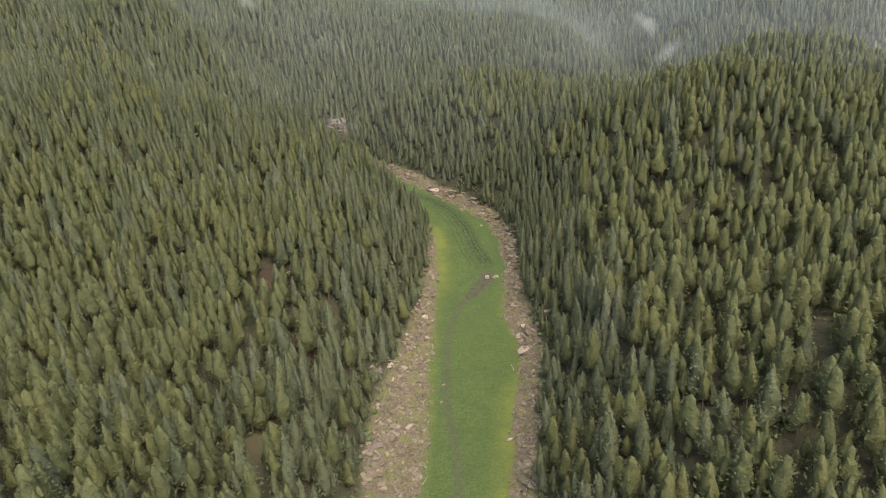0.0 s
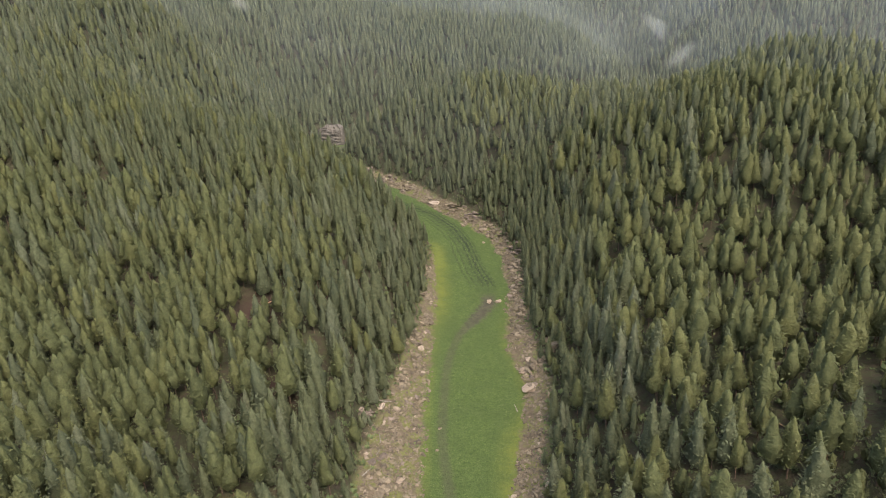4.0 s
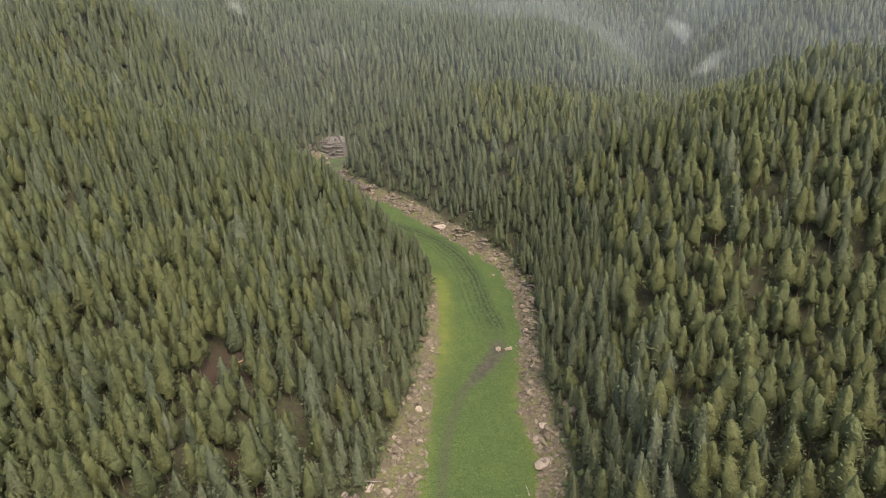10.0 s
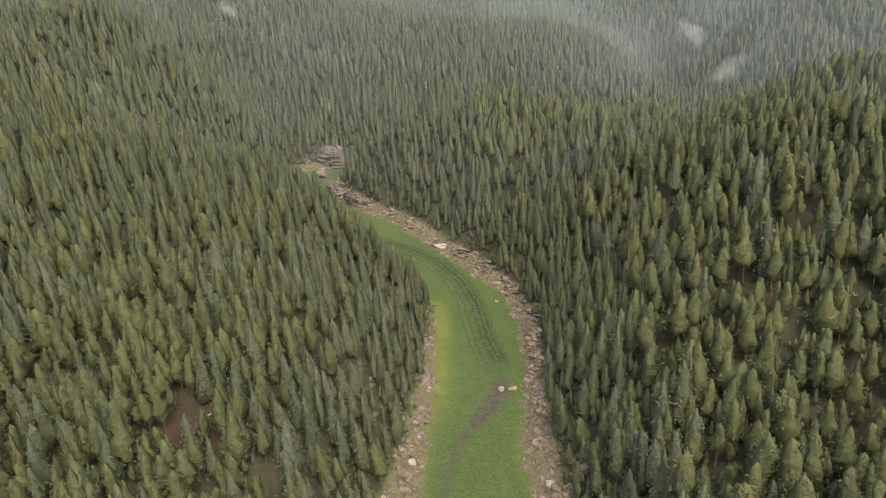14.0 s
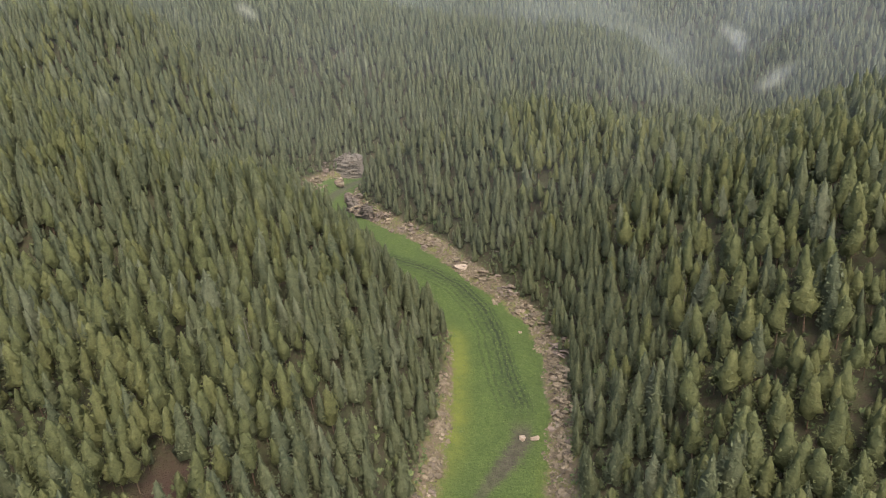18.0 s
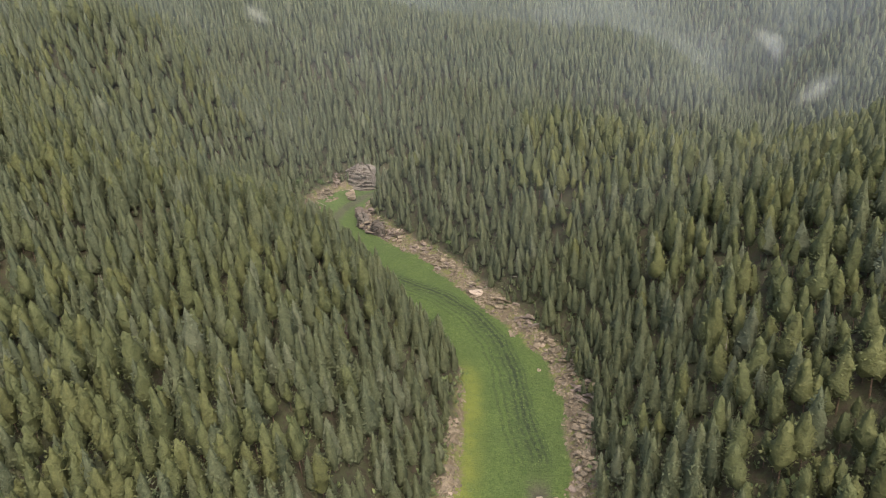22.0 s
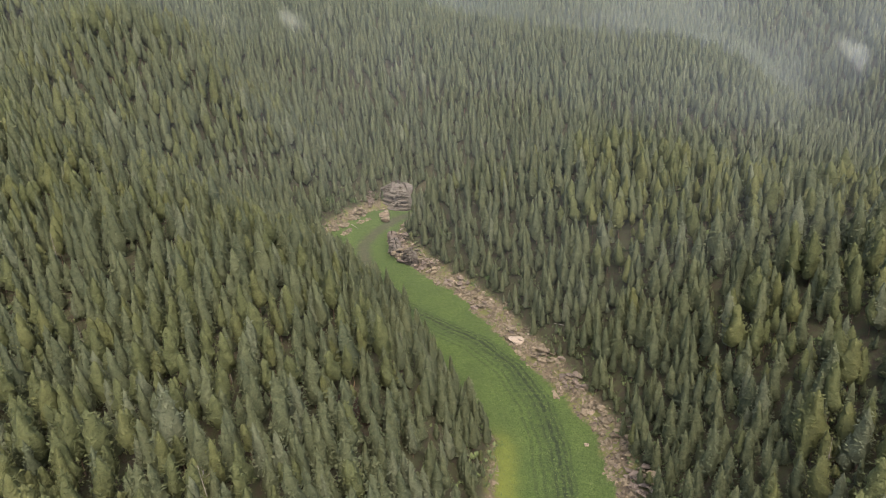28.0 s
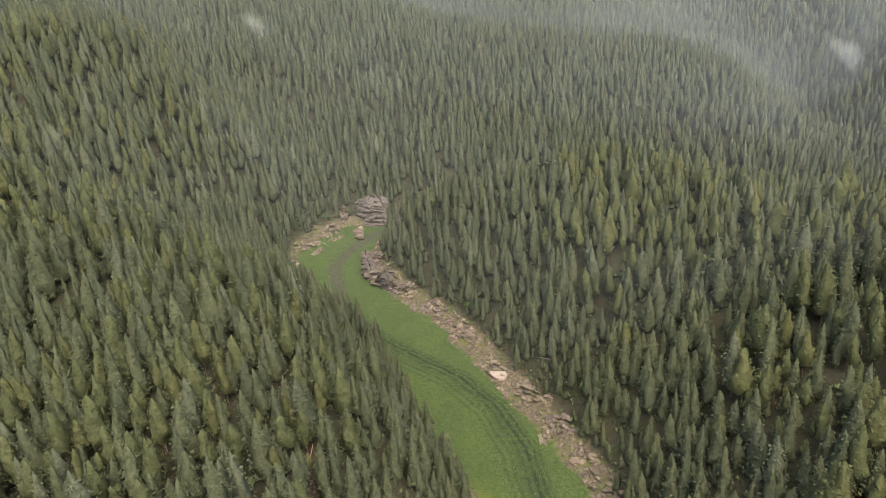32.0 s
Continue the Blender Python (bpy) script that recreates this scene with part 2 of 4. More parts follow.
# swells of the slopes: x, y, height
WEST_SWELLS = [
    (-174, 140, -12.7), (-58, 140, 2.2), (-261, 190, -4.4), (-203, 190, -9.1), (-145, 190, -7.2), (-87, 190, -14.3), (-232, 241, -5.0), (-174, 241, 1.5), 
    (-116, 241, -3.9), (-58, 241, 16.7), (-261, 291, 5.5), (-203, 291, -3.2), (-145, 291, -12.9), (-87, 291, -2.3), (-232, 342, 5.2), (-174, 342, 6.3), 
    (-116, 342, 11.4), (-58, 342, 10.5), (-203, 392, 9.2), (-145, 392, 8.0), (-87, 392, 3.9), (-232, 443, 4.7), (-174, 443, -0.6), (-116, 443, -14.7), 
    (-203, 493, 52.2), (-145, 493, 13.3), (-290, 544, 18.1), (-232, 544, 12.9), (-174, 544, -12.7), (-116, 544, -20.2), (-150, 520, 0.6),
]
EAST_SWELLS = [
    (111, 125, 6.1), (167, 125, -0.3), (223, 125, 1.8), (83, 174, 7.2), (139, 174, 8.8), (195, 174, 2.4), (55, 222, 5.8), (111, 222, -18.8), 
    (83, 271, 11.3), (139, 271, 15.8), (55, 320, -11.6), (111, 320, 5.8), (167, 320, 22.1), (83, 369, 10.0), (139, 369, 13.7), (195, 369, -3.1), 
    (55, 417, 15.6), (111, 417, -6.6), (167, 417, -4.5), (223, 417, 12.5), (83, 466, -2.3), (139, 466, 6.3), (195, 466, 12.1), (251, 466, 17.9), 
    (55, 515, 15.0), (111, 515, -0.5), (167, 515, -5.6), (223, 515, 3.7), (-20, 470, 6.2), (15, 440, -10.5), (5, 490, 20.3),
]
FAR_SWELLS = [
    (-300, 585, 9.8), (-204, 585, -8.0), (-108, 585, 14.1), (-12, 585, -6.8), (180, 585, -0.5), (276, 585, 27.2), (-252, 669, -9.9), (-156, 669, 17.3), 
    (-60, 669, 4.8), (36, 669, -9.8), (132, 669, 9.4), (228, 669, -30.0), (324, 669, 5.6), (-300, 752, 3.9), (-204, 752, -9.3), (-108, 752, -10.5), 
    (-12, 752, -13.4), (84, 752, 2.2), (180, 752, -26.6), (276, 752, -7.7), (372, 752, 28.7), (-252, 836, -19.1), (-60, 836, -27.0), (132, 836, -31.7), 
    (228, 836, -26.9), (324, 836, 6.1), (84, 919, -25.3), (276, 919, -14.0), (372, 919, 2.4), (-400, 540, 45.8), (-400, 660, 29.5),
]
# side valley behind the spur of the far hillside
HOLLOWS = [(200, 640, -26), (203, 720, -24), (200, 800, -16), (246, 760, 16)]
LANE = [(5, 60), (5, 142), (4.2, 162), (2.1, 178), (0.8, 193), (2, 226), (3.7, 239), (7.6, 253), (15.6, 267), (20.6, 278), (20.6, 296), (16, 313), (11.8, 340),
        (5.8, 360), (-4.6, 378), (-20, 393), (-42, 405), (-59, 417), (-72, 433), (-84, 453), (-90, 470), (-88, 488), (-81, 508), (-73, 516)]


def sm(a, b, v):
    t = np.clip((v - a) / (b - a), 0, 1)
    return t * t * (3 - 2 * t)


def bed(x, y):
    """Distance outside the green flat, outside the rocky bank, the bank's width and the side (1: east)."""
    best, rock, side = np.full(x.shape, 1e9), np.zeros(x.shape), np.zeros(x.shape)
    for a, b in zip(BED[:-1], BED[1:]):
        vx, vy = b[0] - a[0], b[1] - a[1]
        t = np.clip(((x - a[0]) * vx + (y - a[1]) * vy) / (vx * vx + vy * vy), 0, 1)
        dx, dy = x - a[0] - t * vx, y - a[1] - t * vy
        s = np.where(vx * dy - vy * dx < 0, 1, -1)
        d = np.hypot(dx, dy) - (a[2] + t * (b[2] - a[2]))
        k = d < best
        rk = np.where(s > 0, a[4] + t * (b[4] - a[4]), a[3] + t * (b[3] - a[3]))
        best, side, rock = np.where(k, d, best), np.where(k, s, side), np.where(k, rk, rock)
    return best, best - rock, rock, side


def lane_distance(x, y, signed=False):
    best, sign = np.full(x.shape, 1e9), np.ones(x.shape)
    for a, b in zip(LANE[:-1], LANE[1:]):
        vx, vy = b[0] - a[0], b[1] - a[1]
        t = np.clip(((x - a[0]) * vx + (y - a[1]) * vy) / (vx * vx + vy * vy), 0, 1)
        dx, dy = x - a[0] - t * vx, y - a[1] - t * vy
        r = np.hypot(dx, dy)
        sign = np.where(r < best, np.where(vx * dy - vy * dx < 0, 1.0, -1.0), sign)
        best = np.minimum(best, r)
    return best * sign if signed else best


def waves(x, y, size, seed):
    """Smooth uneven swells of about that size, from -1 to 1."""
    r = np.random.RandomState(seed)
    z = np.zeros(x.shape)
    for k in range(7):
        a, p, f = r.uniform(0, 6.283), r.uniform(0, 6.283), r.uniform(0.7, 1.7) * 6.283 / size
        z += np.sin((x * math.cos(a) + y * math.sin(a)) * f + p)
    return z / 4.0


def height(x, y):
    x, y = np.asarray(x, float), np.asarray(y, float)
    d, e, rock, side = bed(x, y)
    out = np.maximum(e, 0)
    z = 3.2 * sm(0, 1, d / rock) + 13 * (1 - np.exp(-out / 14)) + 70 * (1 - np.exp(-out / 300))
    rise = sm(0, 38, e)
    z = z + 4.2 * (np.logaddexp(0, (y - 565) / 15) - 0.55 * np.logaddexp(0, (y - 800) / 15)) * sm(0, 60, e)
    for cx, cy, h, s in [(*w, 46.0) for w in WEST_SWELLS + EAST_SWELLS] + [(*w, 72.0) for w in FAR_SWELLS] + [(*w, 34.0) for w in HOLLOWS]:
        z = z + rise * h * np.exp(-((x - cx) ** 2 + (y - cy) ** 2) / (2 * s * s))
    z = z + rise * 2.2 * waves(x, y, 70, 3) + sm(0, 12, e) * 0.7 * waves(x, y, 17, 4)
    z = z + sm(0, 3, d) * (0.35 * waves(x, y, 6, 5)) + 0.08 * waves(x, y, 5, 6)
    return z


def height1(x, y):
    return float(height(np.array([x]), np.array([y]))[0])


def mesh_from(name, verts, faces, mats, index=None, smooth=False):
    me = bpy.data.meshes.new(name)
    verts, faces = np.asarray(verts, np.float32), np.asarray(faces, np.int32)
    k = faces.shape[1]
    me.vertices.add(len(verts))
    me.vertices.foreach_set("co", verts.ravel())
    me.loops.add(faces.size)
    me.loops.foreach_set("vertex_index", faces.ravel())
    me.polygons.add(len(faces))
    me.polygons.foreach_set("loop_start", np.arange(0, faces.size, k, dtype=np.int32))
    for mat in mats:
        me.materials.append(mat)
    if index is not None:
        me.polygons.foreach_set("material_index", np.asarray(index, np.int32))
    me.polygons.foreach_set("use_smooth", np.full(len(faces), smooth))
    me.update(calc_edges=True)
    return me


def spaced(fine, lo, hi, ends, grow=1.12, most=9.0, reach=420.0):
    """Grid lines: fine from lo to hi, wider outwards, very wide past reach."""
    mid = list(np.arange(lo, hi + 0.01, fine))
    for sign in (1, -1):
        p, s = (hi, fine) if sign > 0 else (lo, fine)
        limit = ends[1] if sign > 0 else ends[0]
        while (p < limit) if sign > 0 else (p > limit):
            s = min(s * grow, most) if abs(p - (hi if sign > 0 else lo)) < reach else s * 1.4
            p += sign * s
            mid.append(p)
    return np.array(sorted(mid))


def build_ground():
    gx = spaced(1.6, -128, 56, (-2600, 2600), reach=560)
    gy = spaced(1.6, 128, 530, (-2600, 3600), reach=560)
    x, y = np.meshgrid(gx, gy)
    shape = x.shape
    x, y = x.ravel(), y.ravel()
    z = height(x, y)
    i = np.arange(len(x)).reshape(shape)
    quads = np.stack([i[:-1, :-1], i[:-1, 1:], i[1:, 1:], i[1:, :-1]], -1).reshape(-1, 4)
    me = mesh_from("ground", np.stack([x, y, z], 1), quads, [GROUND], smooth=True)
    d, e, rock, side = bed(x, y)
    lane = lane_distance(x, y)
    blob = lambda cx, cy, r: np.exp(-((x - cx) ** 2 + (y - cy) ** 2) / (r * r))
    masks = {
        "floor_edge": d,
        "rock_edge": e,
        "lane": lane / (1 + 1.0 * sm(430, 460, y) + 0.9 * sm(252, 270, y) * sm(300, 285, y)),
        "mud": sm(290, 280, y) * (0.5 + 0.5 * sm(245, 268, y)) + 0.8 * sm(428, 450, y),
        "across": lane_distance(x, y, True),
        "rills": sm(284, 300, y) * sm(455, 430, y),
        "yellow": 0.95 * np.where(side < 0, sm(-9, -2.0, d), 0) * sm(250, 285, y) * sm(352, 330, y) + 0.5 * np.where(side > 0, sm(-8, -3, d), 0) * sm(205, 190, y)
        + 0.35 * sm(-4, -1, d) * sm(300, 240, y),
        "scar": np.minimum(1, blob(-62, 222, 10) + blob(-50, 190, 8) + blob(-40, 306, 6) + 0.5 * blob(-120, 172, 6)),
        "clearing": np.minimum(1, 1.1 * blob(-52, 143, 9) + 0.8 * blob(-40, 147, 7)),
    }
    for name, values in masks.items():
        a = me.attributes.new(name, "FLOAT", "POINT")
        a.data.foreach_set("value", np.clip(values, -60, 60).astype(np.float32))
    return tagged(new("ground", me), "brown forest floor with a green dry river bed", "ground", kind="structure")


ground = build_ground()


# ---- trees ----
def tree_template(kind, rings, sides, tufts, size, seed, trunk_sides=5):
    """One conifer of height 1 at the origin: (trunk verts, trunk tris, crown verts, crown tris)."""
    r = np.random.RandomState(seed)
    tv, tf = [], []
    lean = r.normal(0, 0.014, 2)
    for k, (h, w) in enumerate(((-0.06, 0.013), (0.45, 0.009), (0.93, 0.003))):
        for j in range(trunk_sides):
            a = 6.283 * j / trunk_sides
            tv.append((w * math.cos(a) + lean[0] * max(h, 0) * 2, w * math.sin(a) + lean[1] * max(h, 0) * 2, h))
    for k in range(2):
        for j in range(trunk_sides):
            a, b = k * trunk_sides + j, k * trunk_sides + (j + 1) % trunk_sides
            tf += [(a, b, b + trunk_sides), (a, b + trunk_sides, a + trunk_sides)]
    cv, cf = [], []
    lobes = r.uniform(0, 6.283, 3)
    if kind == "fir":
        base, radius = r.uniform(0.07, 0.17), r.uniform(0.185, 0.225)
        outline = lambda h: radius * (0.04 + 0.96 * (1 - h) ** 0.72) * min(1.0, 0.55 + 3.2 * h)
    else:
        base, radius = r.uniform(0.18, 0.34), r.uniform(0.172, 0.218)
        outline = lambda h: radius * (0.06 + 0.94 * (1 - h ** 1.5) ** 0.70) * min(1.0, 0.5 + 2.2 * h)
    rim = lambda a, h: outline(h) * (1 + 0.20 * math.sin(a + lobes[0] + 3 * h) + 0.14 * math.sin(2 * a + lobes[1] + 7 * h))
    # body of the crown: ragged whorls of branches, one above the other
    n0, turn = len(cv), r.uniform(0, 6.283)
    for k in range(rings):
        h = k / (rings - 1)
        for j in range(sides):
            a = 6.283 * (j + 0.5 * (k % 2)) / sides + turn + r.normal(0, 0.12)
            w = rim(a, h) * (1.0 if (k + j) % 2 else 0.76) * r.uniform(0.62, 1.16) * 0.93
            z = base + (0.985 - base) * h - (0.35 * w * r.uniform(0, 1) if kind == "fir" else r.normal(0, 0.02)) * (k < rings - 1)
            cv.append(np.array((w * math.cos(a), w * math.sin(a), z)))
    for k in range(rings - 1):
        for j in range(sides):
            a, b = n0 + k * sides + j, n0 + k * sides + (j + 1) % sides
            c, d = a + sides, b + sides
            cf += [(a, b, d), (a, d, c)] if k % 2 else [(a, b, c), (b, d, c)]
    # tufts of needles that cover it, each a small blade lying outwards
    for k in range(tufts):
        h = 1 - (1 - r.uniform(0, 0.98)) ** 0.72
        a = k * 2.39996 + r.normal(0, 0.4)
        out = np.array((math.cos(a), math.sin(a), 0.0))
        across = np.array((-math.sin(a), math.cos(a), 0.0))
        p = out * rim(a, h) * r.uniform(0.80, 1.06) + np.array((0, 0, base + (0.985 - base) * h))
        way = out * r.uniform(0.4, 1.0) + np.array((0, 0, r.normal(-0.15 if kind == "fir" else 0.45, 0.4))) + across * r.normal(0, 0.45)
        way /= np.linalg.norm(way)
        side = across + np.array((0, 0, r.normal(0, 0.45))) + out * r.normal(0, 0.3)
        g = r.uniform(0.75, 1.35) * size
        n = len(cv)
        cv.extend([p - way * g * 0.3 + side * g * 0.42, p - way * g * 0.3 - side * g * 0.42, p + way * g * 0.75])
        cf.append((n, n + 1, n + 2))
    cv = np.array(cv)
    cv[:, :2] += np.array(lean * 2) * np.maximum(cv[:, 2:3], 0)
    return np.array(tv), np.array(tf), cv, np.array(cf)


UPRIGHT = np.array(LIE.to_3x3())  # turns offsets of upright things into the plan
KINDS = ("fir", "pine")
LEVELS = ((9, 6, 150, 0.036), (7, 6, 40, 0.046), (5, 4, 6, 0.07))
TEMPLATES = {}
for _lv, (_rg, _sd, _n, _f) in enumerate(LEVELS):
    for _k in KINDS:
        TEMPLATES[_lv, _k] = [tree_template(_k, _rg, _sd, _n, _f, 100 * _lv + 10 * len(_k) + v, 5 if _lv == 0 else 3) for v in range(9 if _lv < 2 else 5)]


def plant():
    """Scatter the trees: a jittered lattice thinned by bare ground, with slow drifts of kind and size."""
    r = np.random.RandomState(11)
    step = 4.55
    x, y = np.meshgrid(np.arange(-530, 600, step), np.arange(-70, 960, step * 0.92))
    x = x + (np.arange(x.shape[0]) % 2)[:, None] * step * 0.5
    x, y = x.ravel(), y.ravel()
    x, y = x + r.uniform(-0.46, 0.46, len(x)) * step, y + r.uniform(-0.46, 0.46, len(x)) * step
    keep = (x > np.maximum(np.minimum(-0.66 * y - 60, -130), -520)) & (x < np.maximum(0.60 * y + 65, 130))
    keep &= (y < 840) | (x > 60)
    d, e, rock, side = bed(x, y)
    keep &= e > -0.6 + r.uniform(0, 1.8, len(x))
    # closed stand in general, more open on the eastern spur and over the front
    gap = 0.02 + 0.08 * sm(0.25, 0.9, waves(x, y, 55, 21)) + 0.14 * sm(30, 70, x) * sm(15, 45, e) * sm(540, 480, y)
    gap += 0.10 * sm(240, 160, y)
    for cx, cy, rad, amount in ((-62, 222, 6.0, 1.1), (-50, 190, 5, 1.0), (-52, 143, 6, 1.1), (-40, 147, 5, 1.0), (-120, 172, 5, 0.8), (-40, 306, 5, 0.7), (92, 331, 6, 0.7), (-52, 526, 7, 1.0), (-26, 529, 7, 0.9),
                                (79, 386, 9, 0.9), (64, 408, 9, 0.8), (92, 150, 16, 0.35), (-118, 338, 6, 0.8), (-87, 522, 5.5, 1.6)):
        gap += amount * np.exp(-((x - cx) ** 2 + (y - cy) ** 2) / (rad * rad))
    keep &= r.uniform(0, 1, len(x)) > gap
    x, y, e, side = x[keep], y[keep], e[keep], side[keep]
    # young growth between them, thickest on the spur inside the bend
    ix, iy = np.meshgrid(np.arange(-300, 300, 4.4), np.arange(100, 540, 4.1))
    ix, iy = ix.ravel(), iy.ravel()
    ix, iy = ix + r.uniform(-1.9, 1.9, len(ix)), iy + r.uniform(-1.9, 1.9, len(ix))
    idd, ie, irock, iside = bed(ix, iy)
    chance = 0.28 + 0.16 * np.where(iside > 0, 1, 0) * sm(60, 20, ie) + 0.14 * sm(40, 80, ix) + 0.35 * sm(10, 3, ie)
    ok = (ie > -0.3) & (r.uniform(0, 1, len(ix)) < chance) & (ix > -0.62 * iy - 60) & (ix < 0.60 * iy + 65)
    ok &= (np.hypot(ix + 62, iy - 222) > 5.5) & (np.hypot(ix + 50, iy - 190) > 4) & (np.hypot(ix + 50, iy - 144) > 8) & (np.hypot(ix + 87, iy - 522) > 6.5)
    infill = np.r_[np.zeros(len(x), bool), np.ones(ok.sum(), bool)]
    x, y, e, side = np.r_[x, ix[ok]], np.r_[y, iy[ok]], np.r_[e, ie[ok]], np.r_[side, iside[ok]]
    n = len(x)
    z = height(x, y)
    mix = waves(x, y, 90, 31) * 0.5 + r.normal(0, 0.55, n) + 0.9 * sm(360, 180, y) - 1.6 * sm(530, 590, y) - 0.9 * sm(40, 10, e) + 0.35 * sm(40, 90, x)
    pine = mix > 0.35
    tall = np.clip(r.normal(13.2, 2.5, n), 8.0, 19.5) * (1 + 0.08 * waves(x, y, 60, 41)) * np.where(pine, 1.0, 1.02) * (0.82 + 0.18 * sm(0, 20, e)) * (1 + 0.06 * sm(340, 220, y))
    young = (r.uniform(0, 1, n) < 0.12) | infill
    tall = np.where(young, tall * r.uniform(0.3, 0.62, n), tall)
    tone = r.uniform(0, 1, n) + 0.25 * waves(x, y, 40, 51) - 0.12 * sm(500, 600, y)
    mat = np.where(pine, np.where(tone + 0.25 * sm(0, 60, x) * sm(260, 160, y) > 0.72, 4, 3), np.where(tone < 0.34, 0, np.where(tone < 0.93, 1, 2)))
    return dict(x=x, y=y, z=z, e=e, side=side, pine=pine, tall=tall, mat=mat, spin=r.uniform(0, 6.283, n), fat=r.uniform(0.86, 1.16, n) * np.where(young, 1.25, 1.0) * (0.95 + 0.05 * sm(0, 25, e)), pick=r.randint(0, 1000, n))


TREES = plant()
_near = (TREES["e"] < 13) & (TREES["y"] > 138) & (TREES["y"] < 470) & (np.abs(TREES["x"]) < 140)
_order = np.nonzero(_near)[0]
_step = max(1, int(math.ceil(len(_order) / 300)))
SINGLE = np.zeros(len(TREES["x"]), bool)
SINGLE[_order[:: 1][:300] if _step == 1 else _order[np.linspace(0, len(_order) - 1, 300).astype(int)]] = True


def build_forest(level, mask, name, label):
    vs, fs, ms, base = [], [], [], 0
    for kind in KINDS:
        group = TEMPLATES[level, kind]
        for v, (tv, tf, cv, cf) in enumerate(group):
            pick = np.nonzero(mask & (TREES["pine"] == (kind == "pine")) & (TREES["pick"] % len(group) == v))[0]
            if not len(pick):
                continue
            verts = np.concatenate([tv, cv])
            faces = np.concatenate([tf, cf + len(tv)])
            h, f = TREES["tall"][pick], TREES["fat"][pick]
            c, s = np.cos(TREES["spin"][pick]), np.sin(TREES["spin"][pick])
            off = np.stack([(verts[None, :, 0] * c[:, None] - verts[None, :, 1] * s[:, None]) * (h * f)[:, None],
                            (verts[None, :, 0] * s[:, None] + verts[None, :, 1] * c[:, None]) * (h * f)[:, None], verts[None, :, 2] * h[:, None]], -1) @ UPRIGHT
            vs.append((off + np.stack([TREES[k][pick] for k in "xyz"], -1)[:, None]).reshape(-1, 3))
            fs.append((faces[None] + (np.arange(len(pick)) * len(verts))[:, None, None] + base).reshape(-1, 3))
            m = np.concatenate([np.full(len(tf), 5), np.full(len(cf), -1)])
            ms.append(np.where(m[None] < 0, TREES["mat"][pick][:, None], m[None]).ravel())
            base += len(verts) * len(pick)
    me = mesh_from(name, np.concatenate(vs), np.concatenate(fs), FOLIAGE + [BARK], np.concatenate(ms), smooth=True)
    return tagged(new(name, me), label, "forest", kind="stuff")


_tier = np.where((TREES["y"] > 100) & (TREES["y"] < 410) & (TREES["tall"] > 8), 0, np.where((TREES["y"] > 100) & (TREES["y"] < 590), 1, 2))
build_forest(0, (_tier == 0) & ~SINGLE, "pine_forest", "dense mixed pine and fir forest on the valley slopes")
build_forest(1, (_tier == 1) & ~SINGLE, "slope_forest", "dense dark green conifer forest over the ridges")
build_forest(2, (_tier == 2) & ~SINGLE, "far_forest", "hazy dark green conifer forest on the far hillside")

# trees at the edge of the dry bed, one by one
_trunks, _crowns = {}, {}
for _i in np.nonzero(SINGLE)[0]:
    _k = "pine" if TREES["pine"][_i] else "fir"
    _g = TEMPLATES[0, _k]
    _v, _m = int(TREES["pick"][_i]) % len(_g), int(TREES["mat"][_i])
    if (_k, _v) not in _trunks:
        _trunks[_k, _v] = mesh_from("trunk", _g[_v][0], _g[_v][1], [BARK], smooth=True)
    if (_k, _v, _m) not in _crowns:
        _crowns[_k, _v, _m] = mesh_from("crown", _g[_v][2], _g[_v][3], [FOLIAGE[_m]], smooth=True)
    _h, _f = float(TREES["tall"][_i]), float(TREES["fat"][_i])
    _t = new(_k + "_tree")
    _t.matrix_world = pose(float(TREES["x"][_i]), float(TREES["y"][_i]), float(TREES["z"][_i])) @ LIE.inverted() @ pose(0, 0, 0, 0, 0, math.degrees(TREES["spin"][_i])) @ Matrix.Diagonal((_h * _f, _h * _f, _h, 1))
    _look = ("dark green fir", "green fir", "grey-green fir", "green pine", "yellow-green pine")[_m]
    tagged(_t, "young %s at the edge of the rocky bank" % _look if _h < 10 else "tall %s at the edge of the rocky bank" % _look, "tree", "trees along the dry bed")
    new("trunk", _trunks[_k, _v]).parent = _t
    new("crown", _crowns[_k, _v, _m]).parent = _t


# ---- rocks of the banks ----
def hull(points):
    bm = bmesh.new()
    for p in points:
        bm.verts.new(p)
    out = bmesh.ops.convex_hull(bm, input=bm.verts)
    spare = list({g for g in out["geom_interior"] + out["geom_unused"] if isinstance(g, bmesh.types.BMVert)})
    bmesh.ops.delete(bm, geom=spare, context="VERTS")
    bmesh.ops.triangulate(bm, faces=bm.faces[:])
    return bm


def stone_points(r, count, size):
    """Corners of an angular stone: a jittered block with chipped faces."""
    pts = []
    for k in range(count):
        v = r.normal(0, 1, 3)
        v /= np.max(np.abs(v)) ** 0.75 * np.linalg.norm(v) ** 0.25
        pts.append(tuple(v * size * r.uniform(0.82, 1.08)))
    return pts


def stone_mesh(seed, count, size, mat):
    bm = hull(stone_points(np.random.RandomState(seed), count, np.array(size)))
    me = bpy.data.meshes.new("rock")
    bm.to_mesh(me)
    bm.free()
    me.materials.append(mat)
    return me


